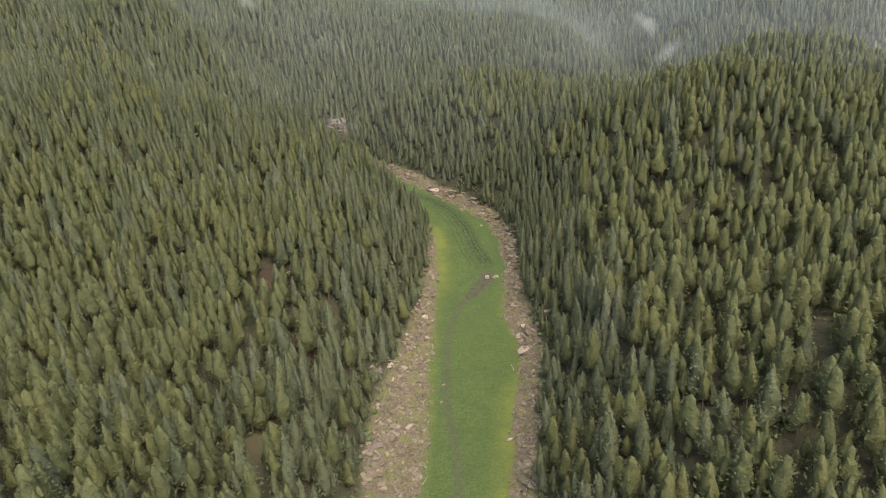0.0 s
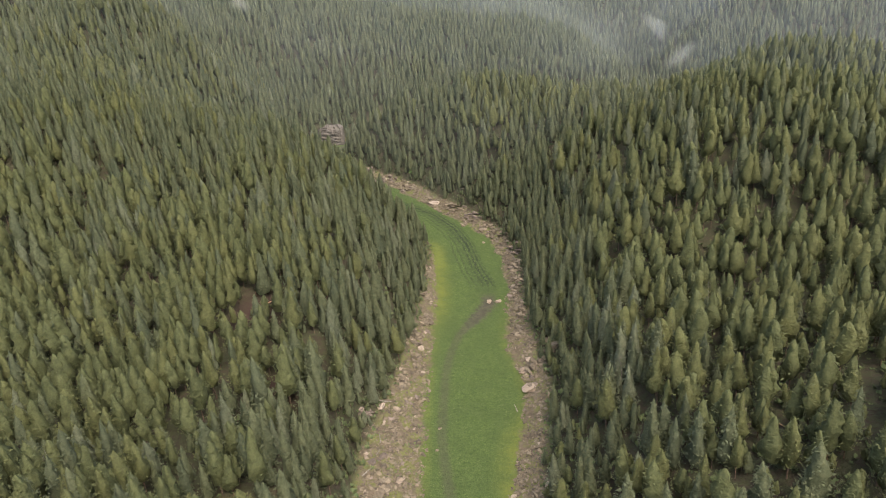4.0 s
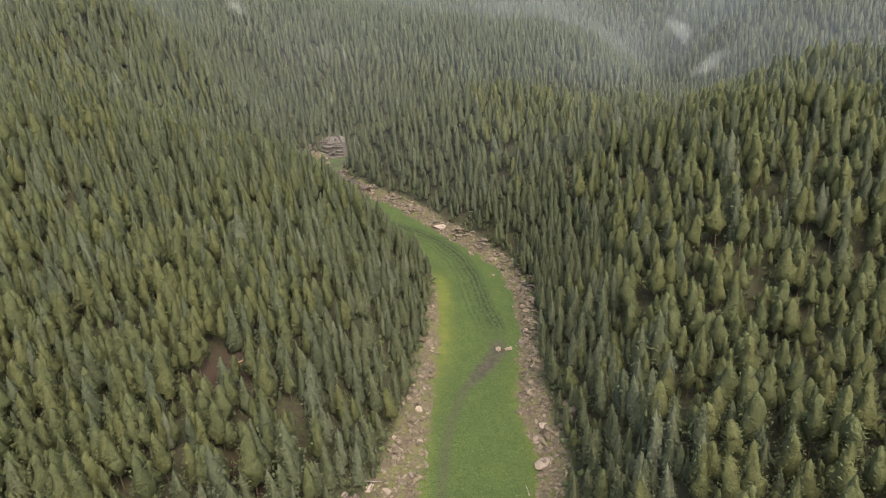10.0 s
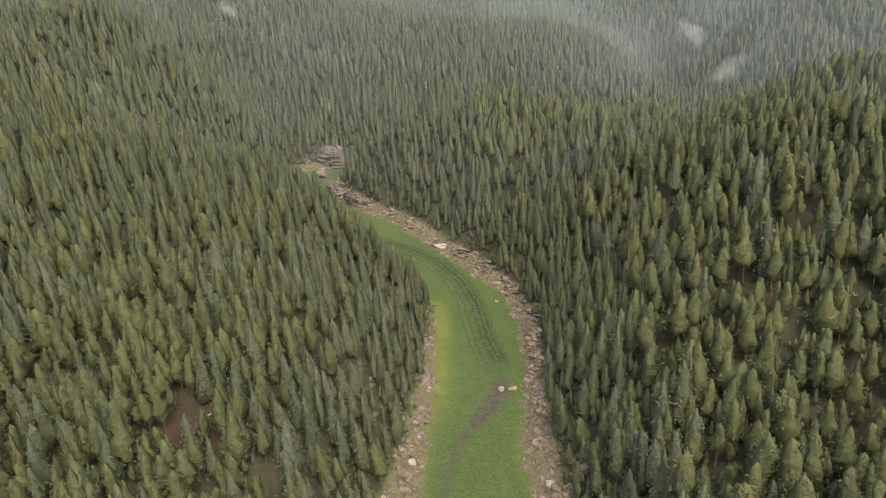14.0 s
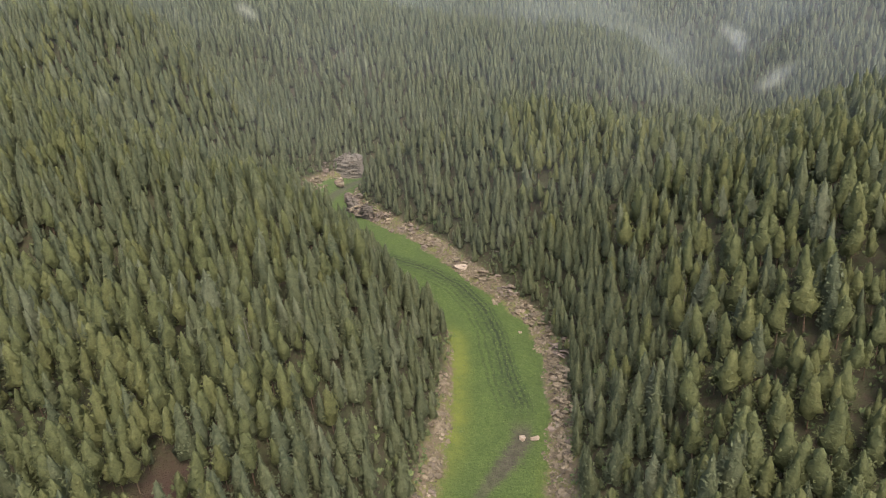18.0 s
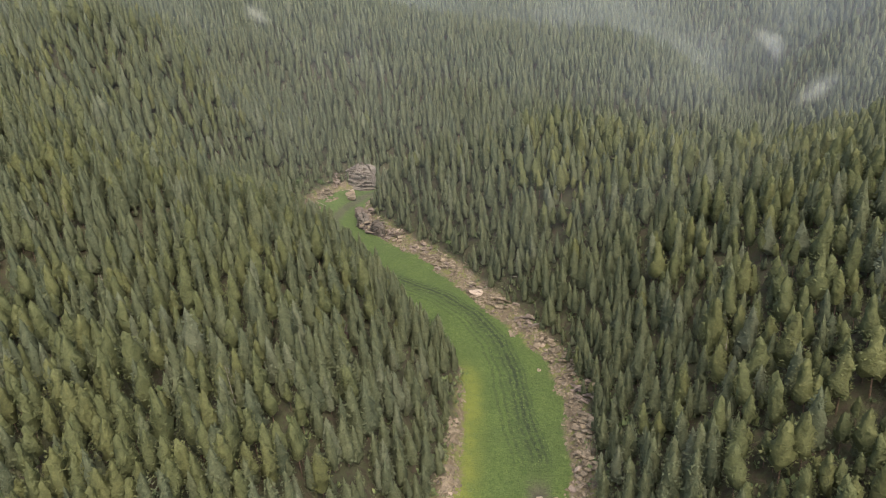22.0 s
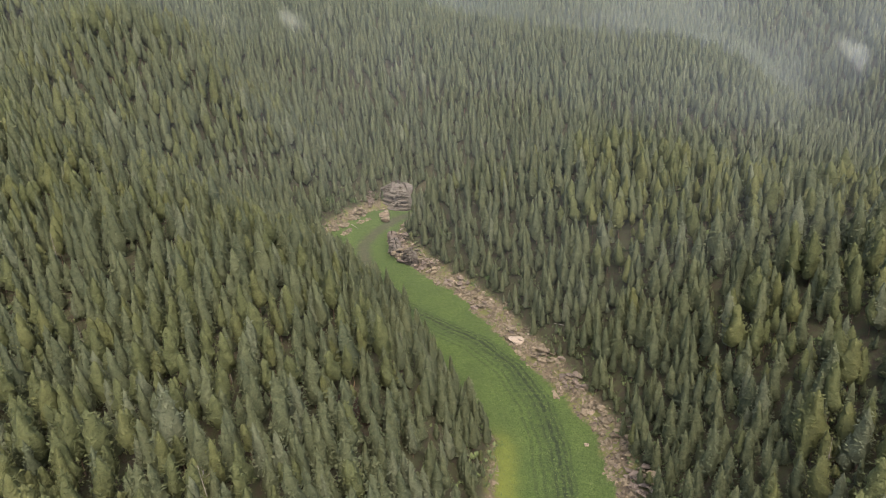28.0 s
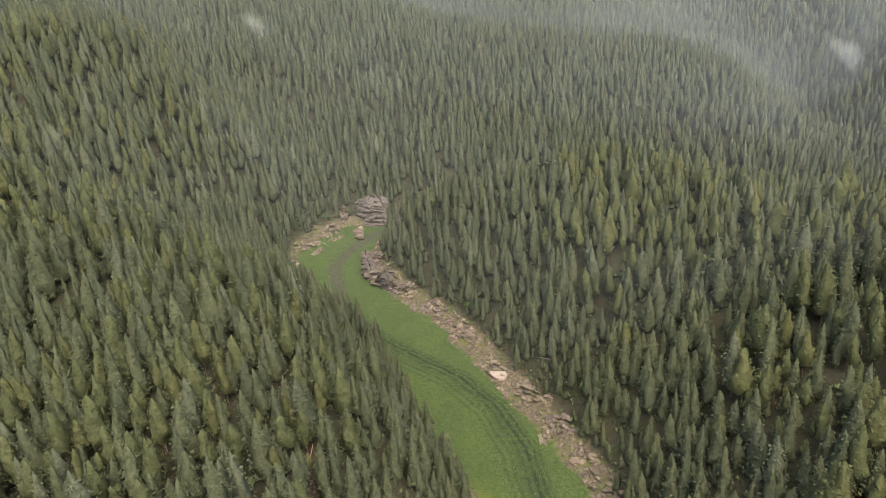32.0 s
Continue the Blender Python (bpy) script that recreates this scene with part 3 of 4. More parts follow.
def slab_mesh(seed, size, mat):
    """A broken ledge block: eight corners, some knocked off."""
    r = np.random.RandomState(seed)
    pts = []
    for sx in (-1, 1):
        for sy in (-1, 1):
            for sz in (-1, 1):
                cut = r.uniform(0.04, 0.4, 3)
                for axis in range(3):
                    q = np.array((sx, sy, sz)) * r.uniform(0.9, 1.0, 3)
                    q[axis] *= 1 - cut[axis] * (0.5 if axis == 2 else 1.0)
                    pts.append(tuple(q))
    bm = hull([tuple(np.array(q) * np.array(size)) for q in pts])
    me = bpy.data.meshes.new("slab")
    bm.to_mesh(me)
    bm.free()
    me.materials.append(mat)
    return me


STONES = [stone_mesh(200 + k, 13, (1.0, 0.8 if k % 2 else 0.62, 0.55 if k % 3 else 0.34), (ROCK, ROCK, PALEROCK, ROCK, DARKROCK)[k % 5]) for k in range(24)]
_pebble = [hull(stone_points(np.random.RandomState(300 + k), 8, np.array((1.0, 0.75, 0.5)))) for k in range(10)]
PEBBLES = []
for _b in _pebble:
    _b.verts.index_update()
    PEBBLES.append((np.array([v.co[:] for v in _b.verts]), np.array([[v.index for v in f.verts] for f in _b.faces])))
    _b.free()


def bank_spots(r, n, side, lo, hi, inner, outer):
    """Random places on one bank between two fractions of its width, thicker along its foot and ledges."""
    out = []
    while len(out) < n:
        x, y = r.uniform(-132, 52, 4000), r.uniform(lo, hi, 4000)
        d, e, rock, s = bed(x, y)
        f = d / rock
        f = f + 0.25 * waves(x, y, 14, 61)
        clump = 0.35 + 0.65 * sm(-0.2, 0.6, waves(x, y, 11, 62))
        ok = (s == side) & (f > inner) & (f < outer) & (d > -1.5) & (d < rock + 3) & (r.uniform(0, 1, 4000) < clump)
        out += list(zip(x[ok], y[ok]))
    return out[:n]


def build_bank(name, side, rubble, big, seed, label, coarse):
    r = np.random.RandomState(seed)
    spots = np.array(bank_spots(r, rubble, side, 120, 530, 0.0, 1.0))
    x, y = spots[:, 0], spots[:, 1]
    z = height(x, y)
    size = np.clip(np.exp(r.normal(coarse, 0.45, rubble)), 0.16, 1.2)
    vs, fs, base = [], [], 0
    for k, (pv, pf) in enumerate(PEBBLES):
        pick = np.arange(k, rubble, len(PEBBLES))
        a = r.uniform(0, 6.283, len(pick))
        c, s = np.cos(a)[:, None], np.sin(a)[:, None]
        g = size[pick][:, None]
        tip = r.normal(0, 0.35, len(pick))[:, None]
        px = (pv[None, :, 0] * c - pv[None, :, 1] * s) * g + x[pick][:, None]
        py = (pv[None, :, 0] * s + pv[None, :, 1] * c) * g + y[pick][:, None]
        pz = (pv[None, :, 2] + tip * pv[None, :, 0]) * g + z[pick][:, None] + 0.15 * g
        vs.append(np.stack([px, py, pz], -1).reshape(-1, 3))
        fs.append((pf[None] + (np.arange(len(pick)) * len(pv))[:, None, None] + base).reshape(-1, 3))
        base += len(pv) * len(pick)
    bank = tagged(new(name, mesh_from(name, np.concatenate(vs), np.concatenate(fs), [ROCK])), label, "rocky bank", kind="structure")
    for x, y in bank_spots(r, big, side, 138, 526, 0.05, 0.95):
        g = float(np.clip(math.exp(r.normal(-0.25, 0.42)), 0.4, 2.0))
        ob = new("rock", STONES[r.randint(len(STONES))])
        ob.matrix_world = pose(x, y, height1(x, y) + 0.18 * g, r.normal(0, 14), r.normal(0, 14), r.uniform(0, 360)) @ Matrix.Diagonal((g, g, g, 1))
        ob.parent = bank
    return bank


build_bank("bank_west", -1, 6200, 220, 401, "broken tan rock and rubble along the dry bed", -1.05)
build_bank("bank_east", 1, 8200, 298, 402, "broken tan rock and rubble along the dry bed", -0.8)


def outcrop(x, y, heading, long, deep, tall, count, mat, seed, label, dip=12):
    """Ledges of broken slabs, stacked and shifted along one direction of the strata."""
    r = np.random.RandomState(seed)
    top = new("rock_outcrop")
    top.matrix_world = pose(x, y, height1(x, y) - 0.3, 0, 0, heading)
    count = int(count * 1.8)
    for k in range(count):
        u = (k + r.uniform(0.1, 0.9)) / count * 2 - 1
        layer = r.randint(0, max(2, int(tall / 0.9)))
        h = r.uniform(0.22, 0.5) * (1.0 if tall < 4 else 1.6)
        w, b = long / count * r.uniform(0.7, 1.5) + 0.25, deep * r.uniform(0.13, 0.3)
        ob = new("slab", stone_mesh(seed * 50 + k, 15, (w * 1.3, b * 1.3, h * 1.25), mat if r.uniform() < 0.75 or mat is GREYROCK else ROCK))
        ob.data.name = "slab"
        px, py = u * long * 0.5, r.uniform(-0.5, 0.5) * deep
        spot = top.matrix_world @ Vector((px, py, 0))
        z = height1(spot.x, spot.y) - top.location.z + layer * tall / max(2, int(tall / 0.9)) * r.uniform(0.7, 1.0) * (1 - 0.35 * abs(u))
        ob.matrix_basis = pose(px, py + layer * 0.28, z, r.normal(dip, 6), r.normal(0, 7), r.normal(0, 16))
        ob.parent = top
    return tagged(top, label, "rock outcrop", "rock ledges along the banks")


_tan, _grey = "broken ledges of tan rock on the bank", "dark grey weathered rock ledges beside the trees"
for _n, (_x, _y, _hd, _lo, _de, _ta, _ct, _mt, _lb, _dp) in enumerate((
        (36, 229, 35, 11, 5, 2.6, 16, ROCK, "pile of long tilted rock slabs on the bank", 24),
        (40, 238, 60, 8, 4, 2.4, 9, ROCK, _tan, 16), (31, 252, 70, 9, 4, 1.6, 9, ROCK, _tan, 14), (33, 268, 80, 10, 4, 1.8, 10, ROCK, _tan, 14),
        (35, 292, 85, 10, 5, 2.2, 12, ROCK, _tan, 12), (35, 308, 90, 11, 6, 2.6, 14, ROCK, _tan, 12), (36, 324, 95, 11, 6, 3.0, 14, DARKROCK, _tan, 10),
        (33, 340, 110, 11, 6, 2.8, 14, ROCK, _tan, 10), (26, 354, 125, 11, 5, 2.4, 12, ROCK, _tan, 10), (17, 369, 128, 11, 5, 2.2, 12, DARKROCK, _tan, 8),
        (6, 384, 128, 11, 6, 1.8, 12, ROCK, _tan, 8), (-8, 399, 128, 11, 5, 1.6, 11, ROCK, _tan, 8), (-22, 419, 135, 12, 5, 1.8, 11, ROCK, _tan, 8),
        (-36, 435, 145, 12, 5, 2.4, 12, DARKROCK, _tan, 8), (-52, 449, 150, 12, 6, 4.5, 16, DARKROCK, "steep dark rock ledges under the trees", 6),
        (-66, 459, 130, 12, 7, 6.0, 20, DARKROCK, "steep dark rock ledges under the trees", 4), (-71, 474, 100, 11, 6, 5.0, 16, DARKROCK, "steep dark rock ledges under the trees", 4),
        (26, 150, 90, 12, 5, 1.6, 10, ROCK, _tan, 10), (-9, 232, 95, 9, 4, 2.4, 12, ROCK, "upright rock fins on the bank", 38),
        (-9, 246, 90, 9, 4, 2.2, 12, ROCK, "upright rock fins on the bank", 34), (-6, 262, 90, 10, 4, 2.0, 11, ROCK, _tan, 18),
        (-6, 282, 90, 10, 4, 1.8, 10, ROCK, _tan, 14), (-7, 300, 92, 11, 4, 1.8, 10, ROCK, _tan, 12), (-13, 218, 100, 8, 4, 1.5, 8, ROCK, _tan, 20),
        (-24, 196, 95, 6, 4, 3.0, 8, DARKROCK, _grey, 10), (-22, 158, 95, 8, 5, 2.4, 9, DARKROCK, _grey, 10), (-16, 168, 80, 8, 4, 1.4, 8, ROCK, _tan, 14),
        (-20, 148, 90, 9, 5, 1.6, 9, ROCK, _tan, 14), (-110, 489, 62, 12, 5, 2.4, 13, ROCK, _tan, 10), (-99, 500, 60, 8, 3, 1.8, 9, ROCK, _tan, 10), (-103, 484, 80, 9, 3, 1.4, 8, ROCK, _tan, 10),
        (-104, 506, 70, 13, 5, 3.2, 15, ROCK, _tan, 10), (-101.5, 520, 75, 8, 5, 4.0, 11, DARKROCK, _grey, 8), (-112, 468, 100, 10, 4, 1.6, 8, ROCK, _tan, 10), (92, 331, 20, 6, 4, 1.8, 7, GREYROCK, "weathered rock outcrop among the trees", 12),
        (80, 388, 10, 9, 5, 1.8, 8, GREYROCK, "weathered rock outcrop among the trees", 12), (52, 414, 0, 8, 4, 1.6, 7, GREYROCK, "weathered rock outcrop among the trees", 12),
        (-48, 532, 10, 14, 5, 3.5, 14, ROCK, "pale rock ledges above the dry bed", 8), (-22, 534, 0, 12, 5, 3.0, 10, PALEROCK, "pale rock ledges above the dry bed", 8))):
    outcrop(_x, _y, _hd, _lo, _de, _ta, _ct, _mt, 500 + _n, _lb, _dp)


def cliff(name, x, y, heading, wide, deep, tall, mat, seed, label, foot=None):
    """A bulging face of thick worn beds, split by upright cracks, closed at the back."""
    r = np.random.RandomState(seed)
    cols = np.cumsum(r.uniform(2.2, 5.0, 12) * max(wide / 20, 0.5)) - wide / 2 - 3
    beds = np.cumsum(r.uniform(0.9, 2.4, 16) * max(tall / 18, 0.55)) - 3
    push = r.uniform(-1.0, 1.0, (14, 18)) * deep / 5
    drop = r.uniform(-0.5, 0.5, 14)
    crown = r.uniform(0.8, 1.0, 14)
    nu, nv = 72, 54
    verts = []
    for j in range(nv):
        for i in range(nu):
            a = i / (nu - 1) * 2 * math.pi
            v = j / (nv - 1)
            z = v * tall
            u = -math.cos(a) * wide / 2
            wob = u + 0.4 * math.sin(z * 0.7 + u * 0.3)
            c = int(np.searchsorted(cols, wob))
            level = z + 0.5 * math.sin(u * 0.5) + drop[min(c, 13)] + 0.07 * u
            k = int(np.searchsorted(beds, level))
            seam = max(0.0, 1 - np.min(np.abs(beds - level)) / 0.45)
            split = max(0.0, 1 - np.min(np.abs(cols - wob)) / 0.55) if (c + k // 3) % 3 else 0.0
            out = push[min(c, 13), min(k, 17)] - 0.9 * seam - 1.2 * split + 0.25 * math.sin(3.1 * u + 2 * z)
            shrink = (1.02 - 0.30 * v ** 2) * (1.0 if v < 0.82 else max(0.02, 1 - ((v - 0.82) / 0.18) ** 2) ** 0.5)
            top = crown[min(c, 13)] * (1 - 0.22 * abs(u / (wide / 2) - 0.25) ** 1.6)
            verts.append((u * (0.45 + 0.55 * shrink), -math.sin(a) * (deep + out) * shrink + 0.10 * z, z * top - 1.5))
    faces = [(j * nu + i, j * nu + i + 1, (j + 1) * nu + i + 1, (j + 1) * nu + i) for j in range(nv - 1) for i in range(nu - 1)]
    ob = new(name, mesh_from(name, verts, faces, [mat]))
    ob.matrix_world = pose(x, y, height1(x, y) if foot is None else foot, 0, 0, heading)
    return tagged(ob, label, "cliff")


cliff("rock_tower", -88, 526, -22, 25, 7.0, 18.5, GREYROCK, 67, "tall rounded cliff of layered grey and tan rock", 0.0)
cliff("rock_cliff", -71, 463.5, 130, 11, 3.4, 9.5, GREYROCK, 68, "low broken cliff of grey rock under the trees", 1.0)
cliff("rock_cliff", -61, 454, 150, 9, 3.2, 9.5, GREYROCK, 69, "low broken cliff of grey rock under the trees", 1.0)
cliff("rock_cliff", -76, 477, 105, 9, 3.0, 7.5, DARKROCK, 70, "low broken cliff of dark rock under the trees", 1.0)


def boulder(name, x, y, size, seed, mat, label, sink=0.25, turn=0.0):
    ob = new(name, stone_mesh(seed, 24, size, mat))
    ob.data.name = name
    ob.matrix_world = pose(x, y, height1(x, y) + size[2] * (1 - sink), 3, -4, turn)
    return tagged(ob, label, "boulder", "loose boulders")


boulder("boulder", 31, 216, (2.5, 1.9, 1.7), 711, PALEROCK, "large pale tan boulder on the green flat", 0.3, 20)
boulder("boulder", -5.3, 394, (3.6, 2.4, 0.9), 712, PALEROCK, "wide flat pale slab of rock on the bank", 0.3, -30)
boulder("boulder", 20.6, 278.5, (1.1, 0.9, 0.9), 713, PALEROCK, "pale round boulder beside the muddy track", 0.25)
boulder("boulder", 24.6, 279.0, (1.6, 1.0, 0.8), 714, PALEROCK, "pale round boulder beside the muddy track", 0.25)
boulder("boulder", 0.2, 196, (0.55, 0.5, 0.4), 715, PALEROCK, "small white stone on the green flat", 0.2)
boulder("boulder", -0.6, 186, (0.6, 0.5, 0.4), 716, PALEROCK, "small white stone on the green flat", 0.2)
boulder("boulder", 21.3, 341, (0.8, 0.6, 0.5), 717, PALEROCK, "small white stone on the green flat", 0.2)
boulder("boulder", -89.5, 508, (3.2, 2.3, 2.2), 718, PALEROCK, "large tan boulder below the cliff", 0.25)
boulder("boulder", -87.0, 501.5, (2.4, 1.9, 1.8), 719, ROCK, "large tan boulder below the cliff", 0.25)
boulder("boulder", -7.5, 240, (1.3, 1.0, 0.8), 720, PALEROCK, "pale boulder among the rock fins", 0.2)
boulder("boulder", -12, 250, (2.2, 0.8, 0.7), 721, PALEROCK, "long pale boulder under the trees", 0.2, 40)
boulder("boulder", 42, 232, (2.0, 1.6, 1.3), 722, ROCK, "tan boulder on top of the slabs", 0.2, 15)


# ---- dead wood ----
def tapered(length, r0, r1, sides=6, bend=0.0):
    bm = bmesh.new()
    rings = []
    for k in range(4):
        t = k / 3
        w = r0 + (r1 - r0) * t
        rings.append([bm.verts.new((bend * math.sin(t * 3.1) + w * math.cos(6.283 * j / sides), w * math.sin(6.283 * j / sides), length * t)) for j in range(sides)])
    for a, b in zip(rings[:-1], rings[1:]):
        for j in range(sides):
            bm.faces.new((a[j], a[(j + 1) % sides], b[(j + 1) % sides], b[j]))
    bm.faces.new(rings[0][::-1])
    bm.faces.new(rings[-1])
    return bm


def part(name, bm, mat, parent, m=None, label=""):
    me = bpy.data.meshes.new(name)
    bm.to_mesh(me)
    bm.free()
    me.materials.append(mat)
    ob = new(name, me)
    ob.parent = parent
    if m is not None:
        ob.matrix_basis = m
    return tagged(ob, label)


def dead_tree(x, y, tall, seed):
    r = np.random.RandomState(seed)
    top = new("dead_tree")
    top.matrix_world = pose(x, y, height1(x, y)) @ LIE.inverted()
    part("trunk", tapered(tall + 0.5, 0.15, 0.03, 6, r.normal(0, 0.25)), DEADWOOD, top, pose(0, 0, -0.5, r.normal(0, 2), r.normal(0, 2), 0))
    for k in range(9):
        h = tall * r.uniform(0.35, 0.95)
        part("branch", tapered(r.uniform(0.7, 1.9), 0.035, 0.01, 4), DEADWOOD, top, pose(0, 0, h, 0, r.uniform(62, 95), r.uniform(0, 360)))
    return tagged(top, "bare grey dead conifer standing among living trees", "dead tree", "dead standing trees")


def log(x, y, length, heading, mat, label, seed):
    r = np.random.RandomState(seed)
    top = new("log")
    a = radians(heading)
    z0, z1 = height1(x, y), height1(x + length * math.cos(a), y + length * math.sin(a))
    top.matrix_world = look((x, y, z0 + 0.16), (x + length * math.cos(a), y + length * math.sin(a), z1 + 0.16))
    part("stem", tapered(length, 0.22, 0.07, 6, 0.12), mat, top, pose(0, 0, 0, 180, 0, 0))
    for k in range(3):
        part("stub", tapered(r.uniform(0.3, 0.9), 0.05, 0.02, 4), mat, top, pose(0, 0, -length * r.uniform(0.3, 0.9), 100, 0, r.uniform(-60, 60)))
    return tagged(top, label, "log", "fallen logs")


for _n, (_x, _y, _t) in enumerate(((-82, 178, 16), (-114, 172, 13), (-91.6, 146, 15), (-55, 262, 15), (-70, 300, 14), (72, 149, 12), (-33, 330, 13), (-110, 300, 15), (-140, 330, 14),
                                   (70, 300, 12), (100, 280, 13), (-60, 198, 14), (54, 188, 11), (-104, 455, 11), (-128, 250, 15), (88, 215, 12), (-45, 318, 12), (120, 360, 13))):
    dead_tree(_x, _y, _t, 800 + _n)
_drift, _red = "bleached driftwood log on the rocky bank", "fallen reddish trunk on the bare slope"
for _n, (_x, _y, _l, _h) in enumerate(((-20, 178, 6, 70), (-18, 186, 5, 100), (-22, 172, 5, 60), (-9, 152, 6, 65), (-21, 204, 6, 20), (-14, 252, 5, 60), (26, 205, 4, 100), (-6, 148, 4, 70),
                                       (-104, 494, 6, -40), (30, 262, 4, 30), (12, 392, 5, 140), (-26, 430, 5, 120))):
    log(_x, _y, _l, _h, DEADWOOD, _drift, 840 + _n)
for _n, (_x, _y, _l, _h) in enumerate(((106, 174, 9, 74), (103, 180, 5, 20), (84, 150, 6, 120), (-42, 309, 6, 100), (-60, 226, 5, 30), (95, 345, 5, 60))):
    log(_x, _y, _l, _h, REDWOOD, _red, 860 + _n)


# ---- low plants ----
def sprigs(name, spots, size, count, mat, label, category, seed, flat=0.5):
    """Clumps of small leaf blades, all in one mesh."""
    r = np.random.RandomState(seed)
    x, y = spots[:, 0], spots[:, 1]
    z = height(x, y)
    n = len(x)
    g = size * np.exp(r.normal(0, 0.35, n))
    a = r.uniform(0, 6.283, (n, count))
    up = r.uniform(0.25, 1.0, (n, count)) * flat * 2
    root = np.stack([x, y, z - 0.03], -1)[:, None] + np.stack([np.cos(a) * 0.25, np.sin(a) * 0.25, 0 * a], -1) * g[:, None, None]
    tip = root + np.stack([np.cos(a), np.sin(a), up], -1) * g[:, None, None] * r.uniform(0.6, 1.1, (n, count))[..., None]
    side = np.stack([-np.sin(a), np.cos(a), r.normal(0, 0.5, (n, count))], -1) * g[:, None, None] * 0.38
    mid = root * 0.45 + tip * 0.55
    vs = np.stack([root, mid + side, tip, mid - side], 2).reshape(-1, 3)
    i = np.arange(n * count)[:, None] * 4
    fs = (i + np.array([[0, 1, 2, 3]])).reshape(-1, 4)
    return tagged(new(name, mesh_from(name, vs, fs, [mat])), label, category, kind="stuff")


def flat_spots(n, seed, test):
    r = np.random.RandomState(seed)
    out = np.zeros((0, 2))
    while len(out) < n:
        x, y = r.uniform(-135, 60, 30000), r.uniform(126, 524, 30000)
        d, e, rock, side = bed(x, y)
        ok = test(r, x, y, d, e, rock, side)
        out = np.concatenate([out, np.stack([x[ok], y[ok]], 1)])
    return out[:n]


def _weed_test(r, x, y, d, e, rock, side):
    patch = 0.35 + 0.65 * sm(-0.3, 0.5, waves(x, y, 9, 64))
    lane = lane_distance(x, y)
    return (d < 0.6) & (r.uniform(0, 1, len(x)) < patch) & ((lane > 1.6) | ((y > 290) & (y < 430)))


sprigs("weeds", flat_spots(17000, 901, _weed_test), 0.22, 3, WEEDS, "low green weeds covering the dry bed", "weeds", 902, 0.35)
sprigs("bank_weeds", flat_spots(2600, 903, lambda r, x, y, d, e, rock, side: (d > 0) & (e < 1) & (waves(x, y, 16, 65) > 0.1)), 0.35, 4, WEEDS, "yellow-green weeds between the bank rocks", "weeds", 904, 0.4)
sprigs("shrubs", flat_spots(2600, 905, lambda r, x, y, d, e, rock, side: (e > -1.5) & (e < 12) & (r.uniform(0, 1, len(x)) < 0.5)), 0.6, 18, SHRUB, "low green shrubs under the trees along the bank", "shrub", 906, 0.6)


def undergrowth_spots(n, seed):
    r = np.random.RandomState(seed)
    x, y = r.uniform(-200, 190, 8 * n), r.uniform(125, 470, 8 * n)
    ok = (bed(x, y)[1] > 8) & (r.uniform(0, 1, 8 * n) < 0.25 + 0.75 * sm(30, 60, x))
    return np.stack([x[ok], y[ok]], 1)[:n]


sprigs("undergrowth", undergrowth_spots(5200, 911), 0.7, 11, SHRUB, "dark green undergrowth between the forest trees", "shrub", 912, 0.7)


def leafy_bush(x, y, wide, tall, seed):
    """A broadleaved bush: a short forked stem and a lumpy crown of small leaves."""
    r = np.random.RandomState(seed)
    top = new("leafy_bush")
    top.location = (x, y, height1(x, y))
    for k in range(3):
        part("stem", tapered(tall * 0.6, 0.09, 0.03, 5), BARK, top, pose(0, 0, -0.1, 0, r.uniform(8, 26), 120 * k + r.uniform(-30, 30)))
    lumps = [(r.normal(0, 0.42, 2) * wide / 2, tall * r.uniform(0.4, 0.82), wide * r.uniform(0.22, 0.34)) for k in range(7)]
    vs, fs = [], []
    for (cxy, cz, rad) in lumps:
        for k in range(150):
            d = r.normal(0, 1, 3)
            d /= np.linalg.norm(d)
            p = np.array((cxy[0], cxy[1], cz)) + d * rad * r.uniform(0.6, 1.08)
            p[2] = max(p[2], 0.15)
            way, side = r.normal(0, 1, 3), r.normal(0, 1, 3)
            n = len(vs)
            vs += [p, p + way * 0.09 + side * 0.05, p + way * 0.18, p + way * 0.09 - side * 0.05]
            fs.append((n, n + 1, n + 2, n + 3))
    new("crown", mesh_from("crown", vs, fs, [LEAVES])).parent = top
    return tagged(top, "bright green leafy bush at the foot of the conifers", "bush", "leafy bushes")


for _n, (_x, _y, _w, _t) in enumerate(((-117, 498, 6, 5), (-107, 533, 6, 6), (-108, 512, 5, 4), (-117, 478, 4, 3.5), (-48, 462, 5, 4), (-20, 430, 4, 3), (42, 300, 4, 3), (44, 335, 4, 3))):
    leafy_bush(_x, _y, _w, _t, 930 + _n)


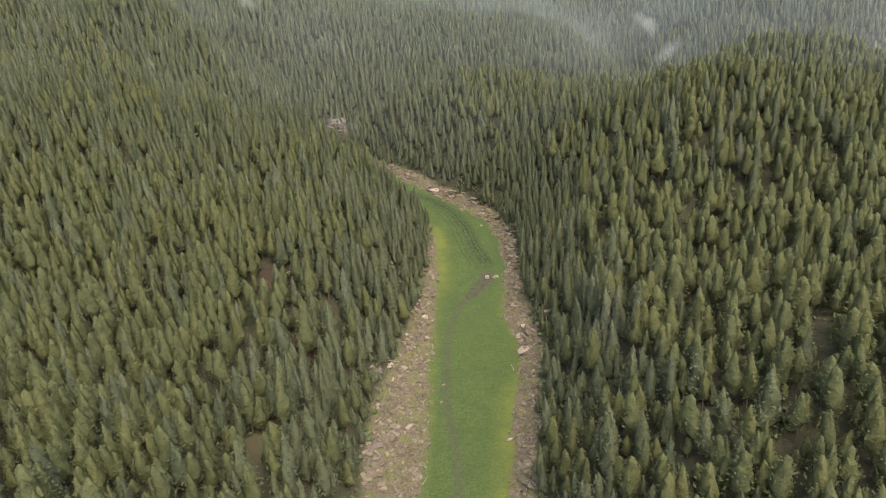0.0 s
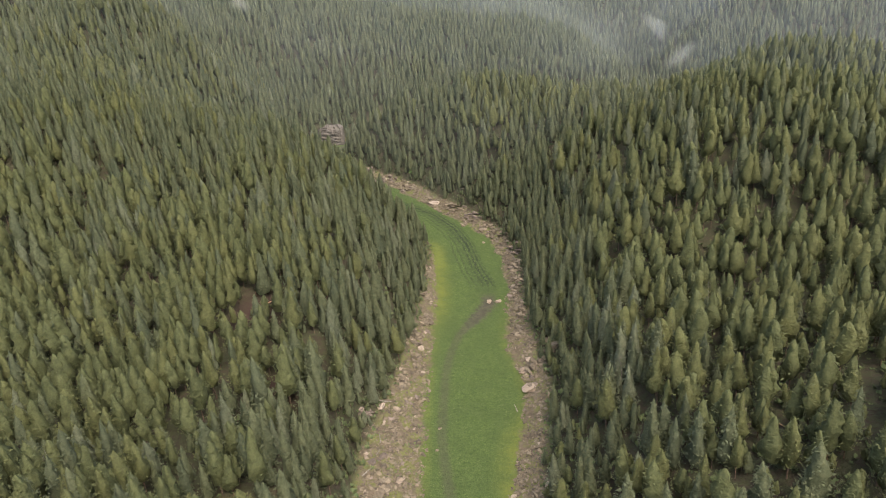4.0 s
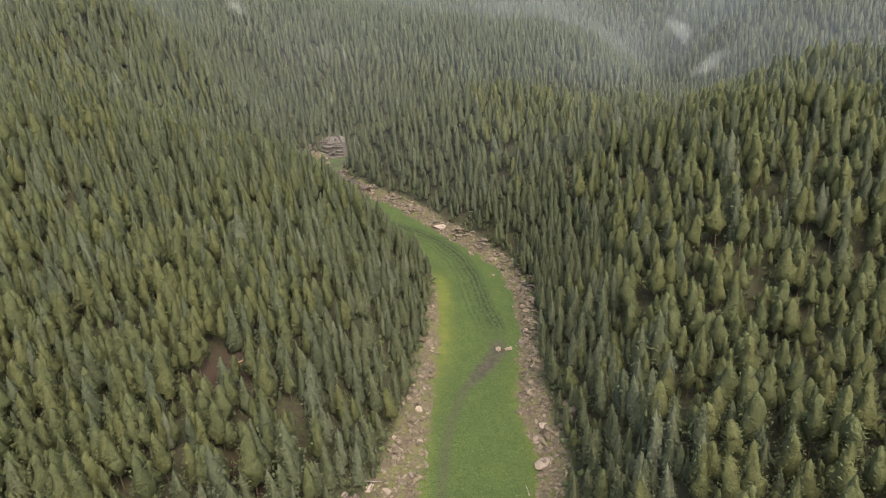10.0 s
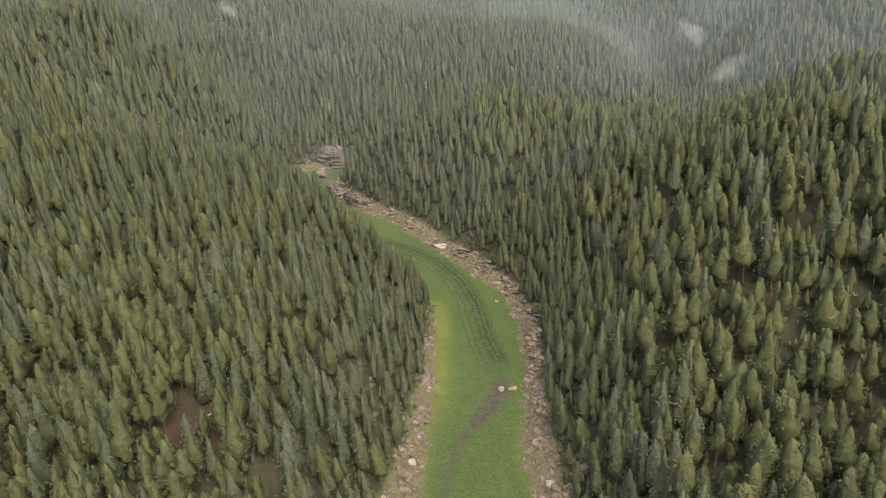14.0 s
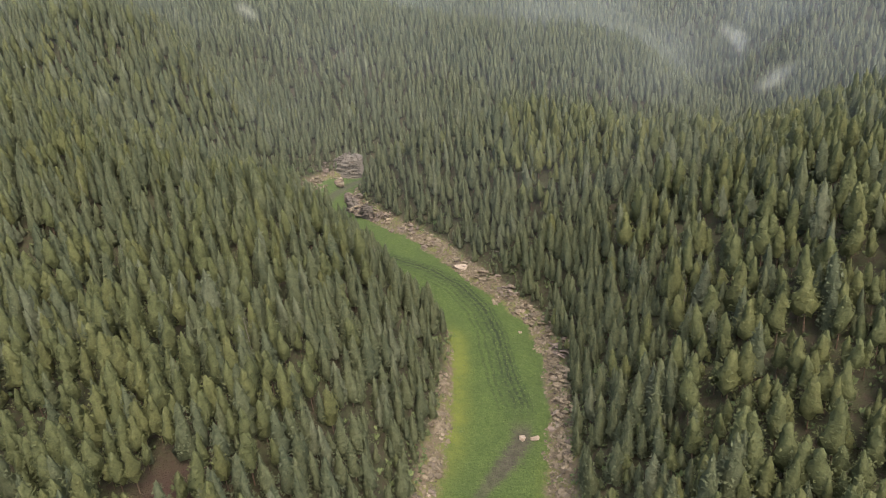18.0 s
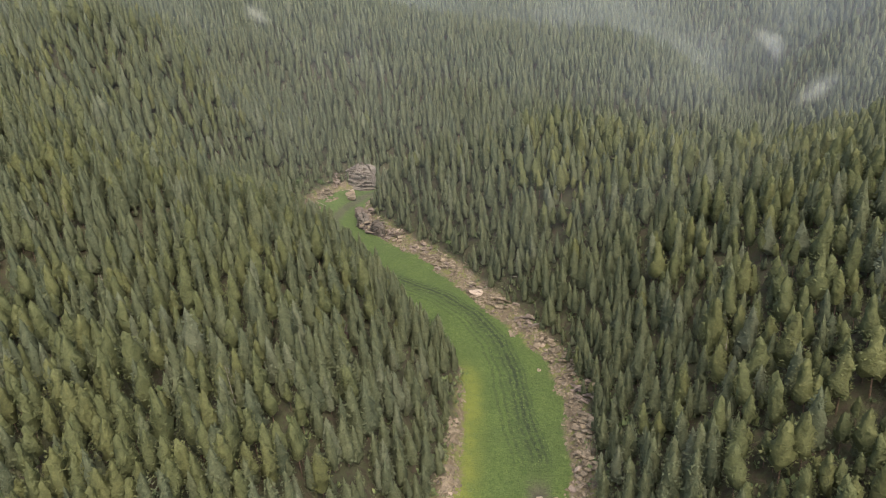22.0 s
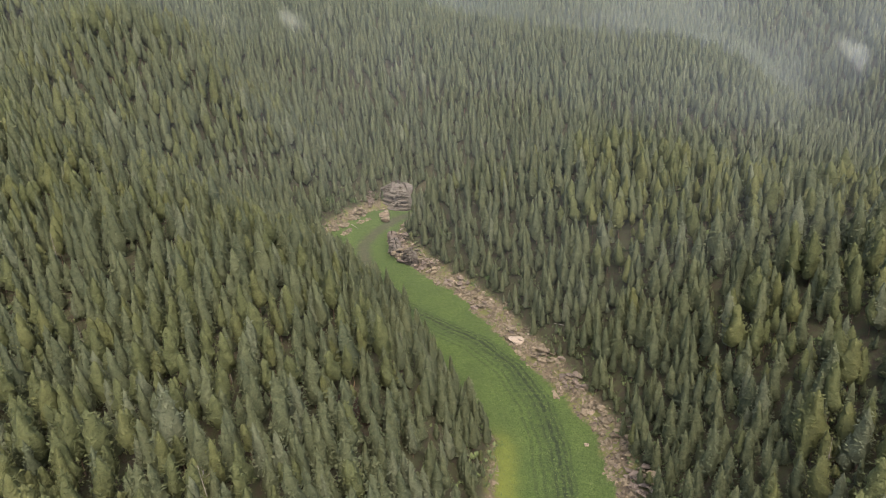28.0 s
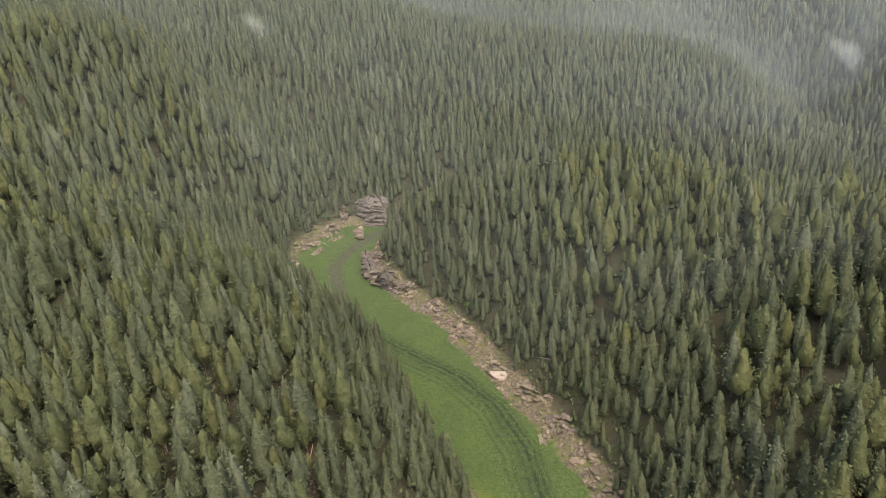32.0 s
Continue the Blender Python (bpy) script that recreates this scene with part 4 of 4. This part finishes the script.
# ---- painted distance haze and cloud wisps ----
def haze_sheet(y, low, high, amount):
    """One thin sheet of painted haze across the valley, thicker uphill to the east and fraying at its foot."""
    u, v = np.meshgrid(np.linspace(-520, 640, 90), np.linspace(-25, 190, 30))
    shape = u.shape
    u, v = u.ravel(), v.ravel()
    i = np.arange(len(u)).reshape(shape)
    quads = np.stack([i[:-1, :-1], i[:-1, 1:], i[1:, 1:], i[1:, :-1]], -1).reshape(-1, 4)
    me = mesh_from("mist", np.stack([u, y + 0.00022 * u * u + 9 * waves(u, v, 150, int(y)), v], 1), quads, [HAZE], smooth=True)
    a = me.attributes.new("thick", "FLOAT", "POINT")
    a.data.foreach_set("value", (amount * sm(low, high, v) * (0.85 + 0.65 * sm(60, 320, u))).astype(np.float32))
    return tagged(new("mist", me), "thin grey-blue sheet that paints distance haze over the wooded valley", "mist", kind="stuff")


# sheets added one behind another, so the painted haze builds up with distance
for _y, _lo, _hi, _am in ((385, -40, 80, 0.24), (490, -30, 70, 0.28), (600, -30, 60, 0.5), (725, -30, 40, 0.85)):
    haze_sheet(_y, _lo, _hi, _am)


def wisp(x, y, z, wide, tall, lean, seed, amount):
    """A small torn cloud: two curved veils, dense in the middle and fraying out."""
    top = new("cloud_wisp")
    top.location = (x, y, z)
    for k in range(2):
        n = 26
        u, v = np.meshgrid(np.linspace(-1, 1, n), np.linspace(-1, 1, n))
        u, v = u.ravel(), v.ravel()
        px = u * wide + v * lean
        pz = v * tall
        py = (k - 1) * 5 + 5 * waves(px, pz, 30, seed + k)
        i = np.arange(n * n).reshape(n, n)
        quads = np.stack([i[:-1, :-1], i[:-1, 1:], i[1:, 1:], i[1:, :-1]], -1).reshape(-1, 4)
        me = mesh_from("veil", np.stack([px, py, pz], 1), quads, [WISP], smooth=True)
        a = me.attributes.new("thick", "FLOAT", "POINT")
        a.data.foreach_set("value", (sm(1.0, 0.1, np.hypot(u + 0.2 * waves(u, v, 1.5, seed + k), v)) ** 1.3 * amount).astype(np.float32))
        new("veil", me).parent = top
    return tagged(top, "small torn white cloud hanging over the trees", "cloud", "cloud wisps")


wisp(217, 752, 60, 13, 24, -20, 83, 0.36)
wisp(178, 540, 66, 14, 15, 14, 91, 0.2)
wisp(-152, 553, 99, 9, 9, -6, 101, 0.2)

# lay the whole plan into the world
for _ob in list(scene.objects):
    if _ob.parent is None and _ob.type in ("MESH", "EMPTY"):
        _ob.matrix_basis = LIE @ _ob.matrix_basis
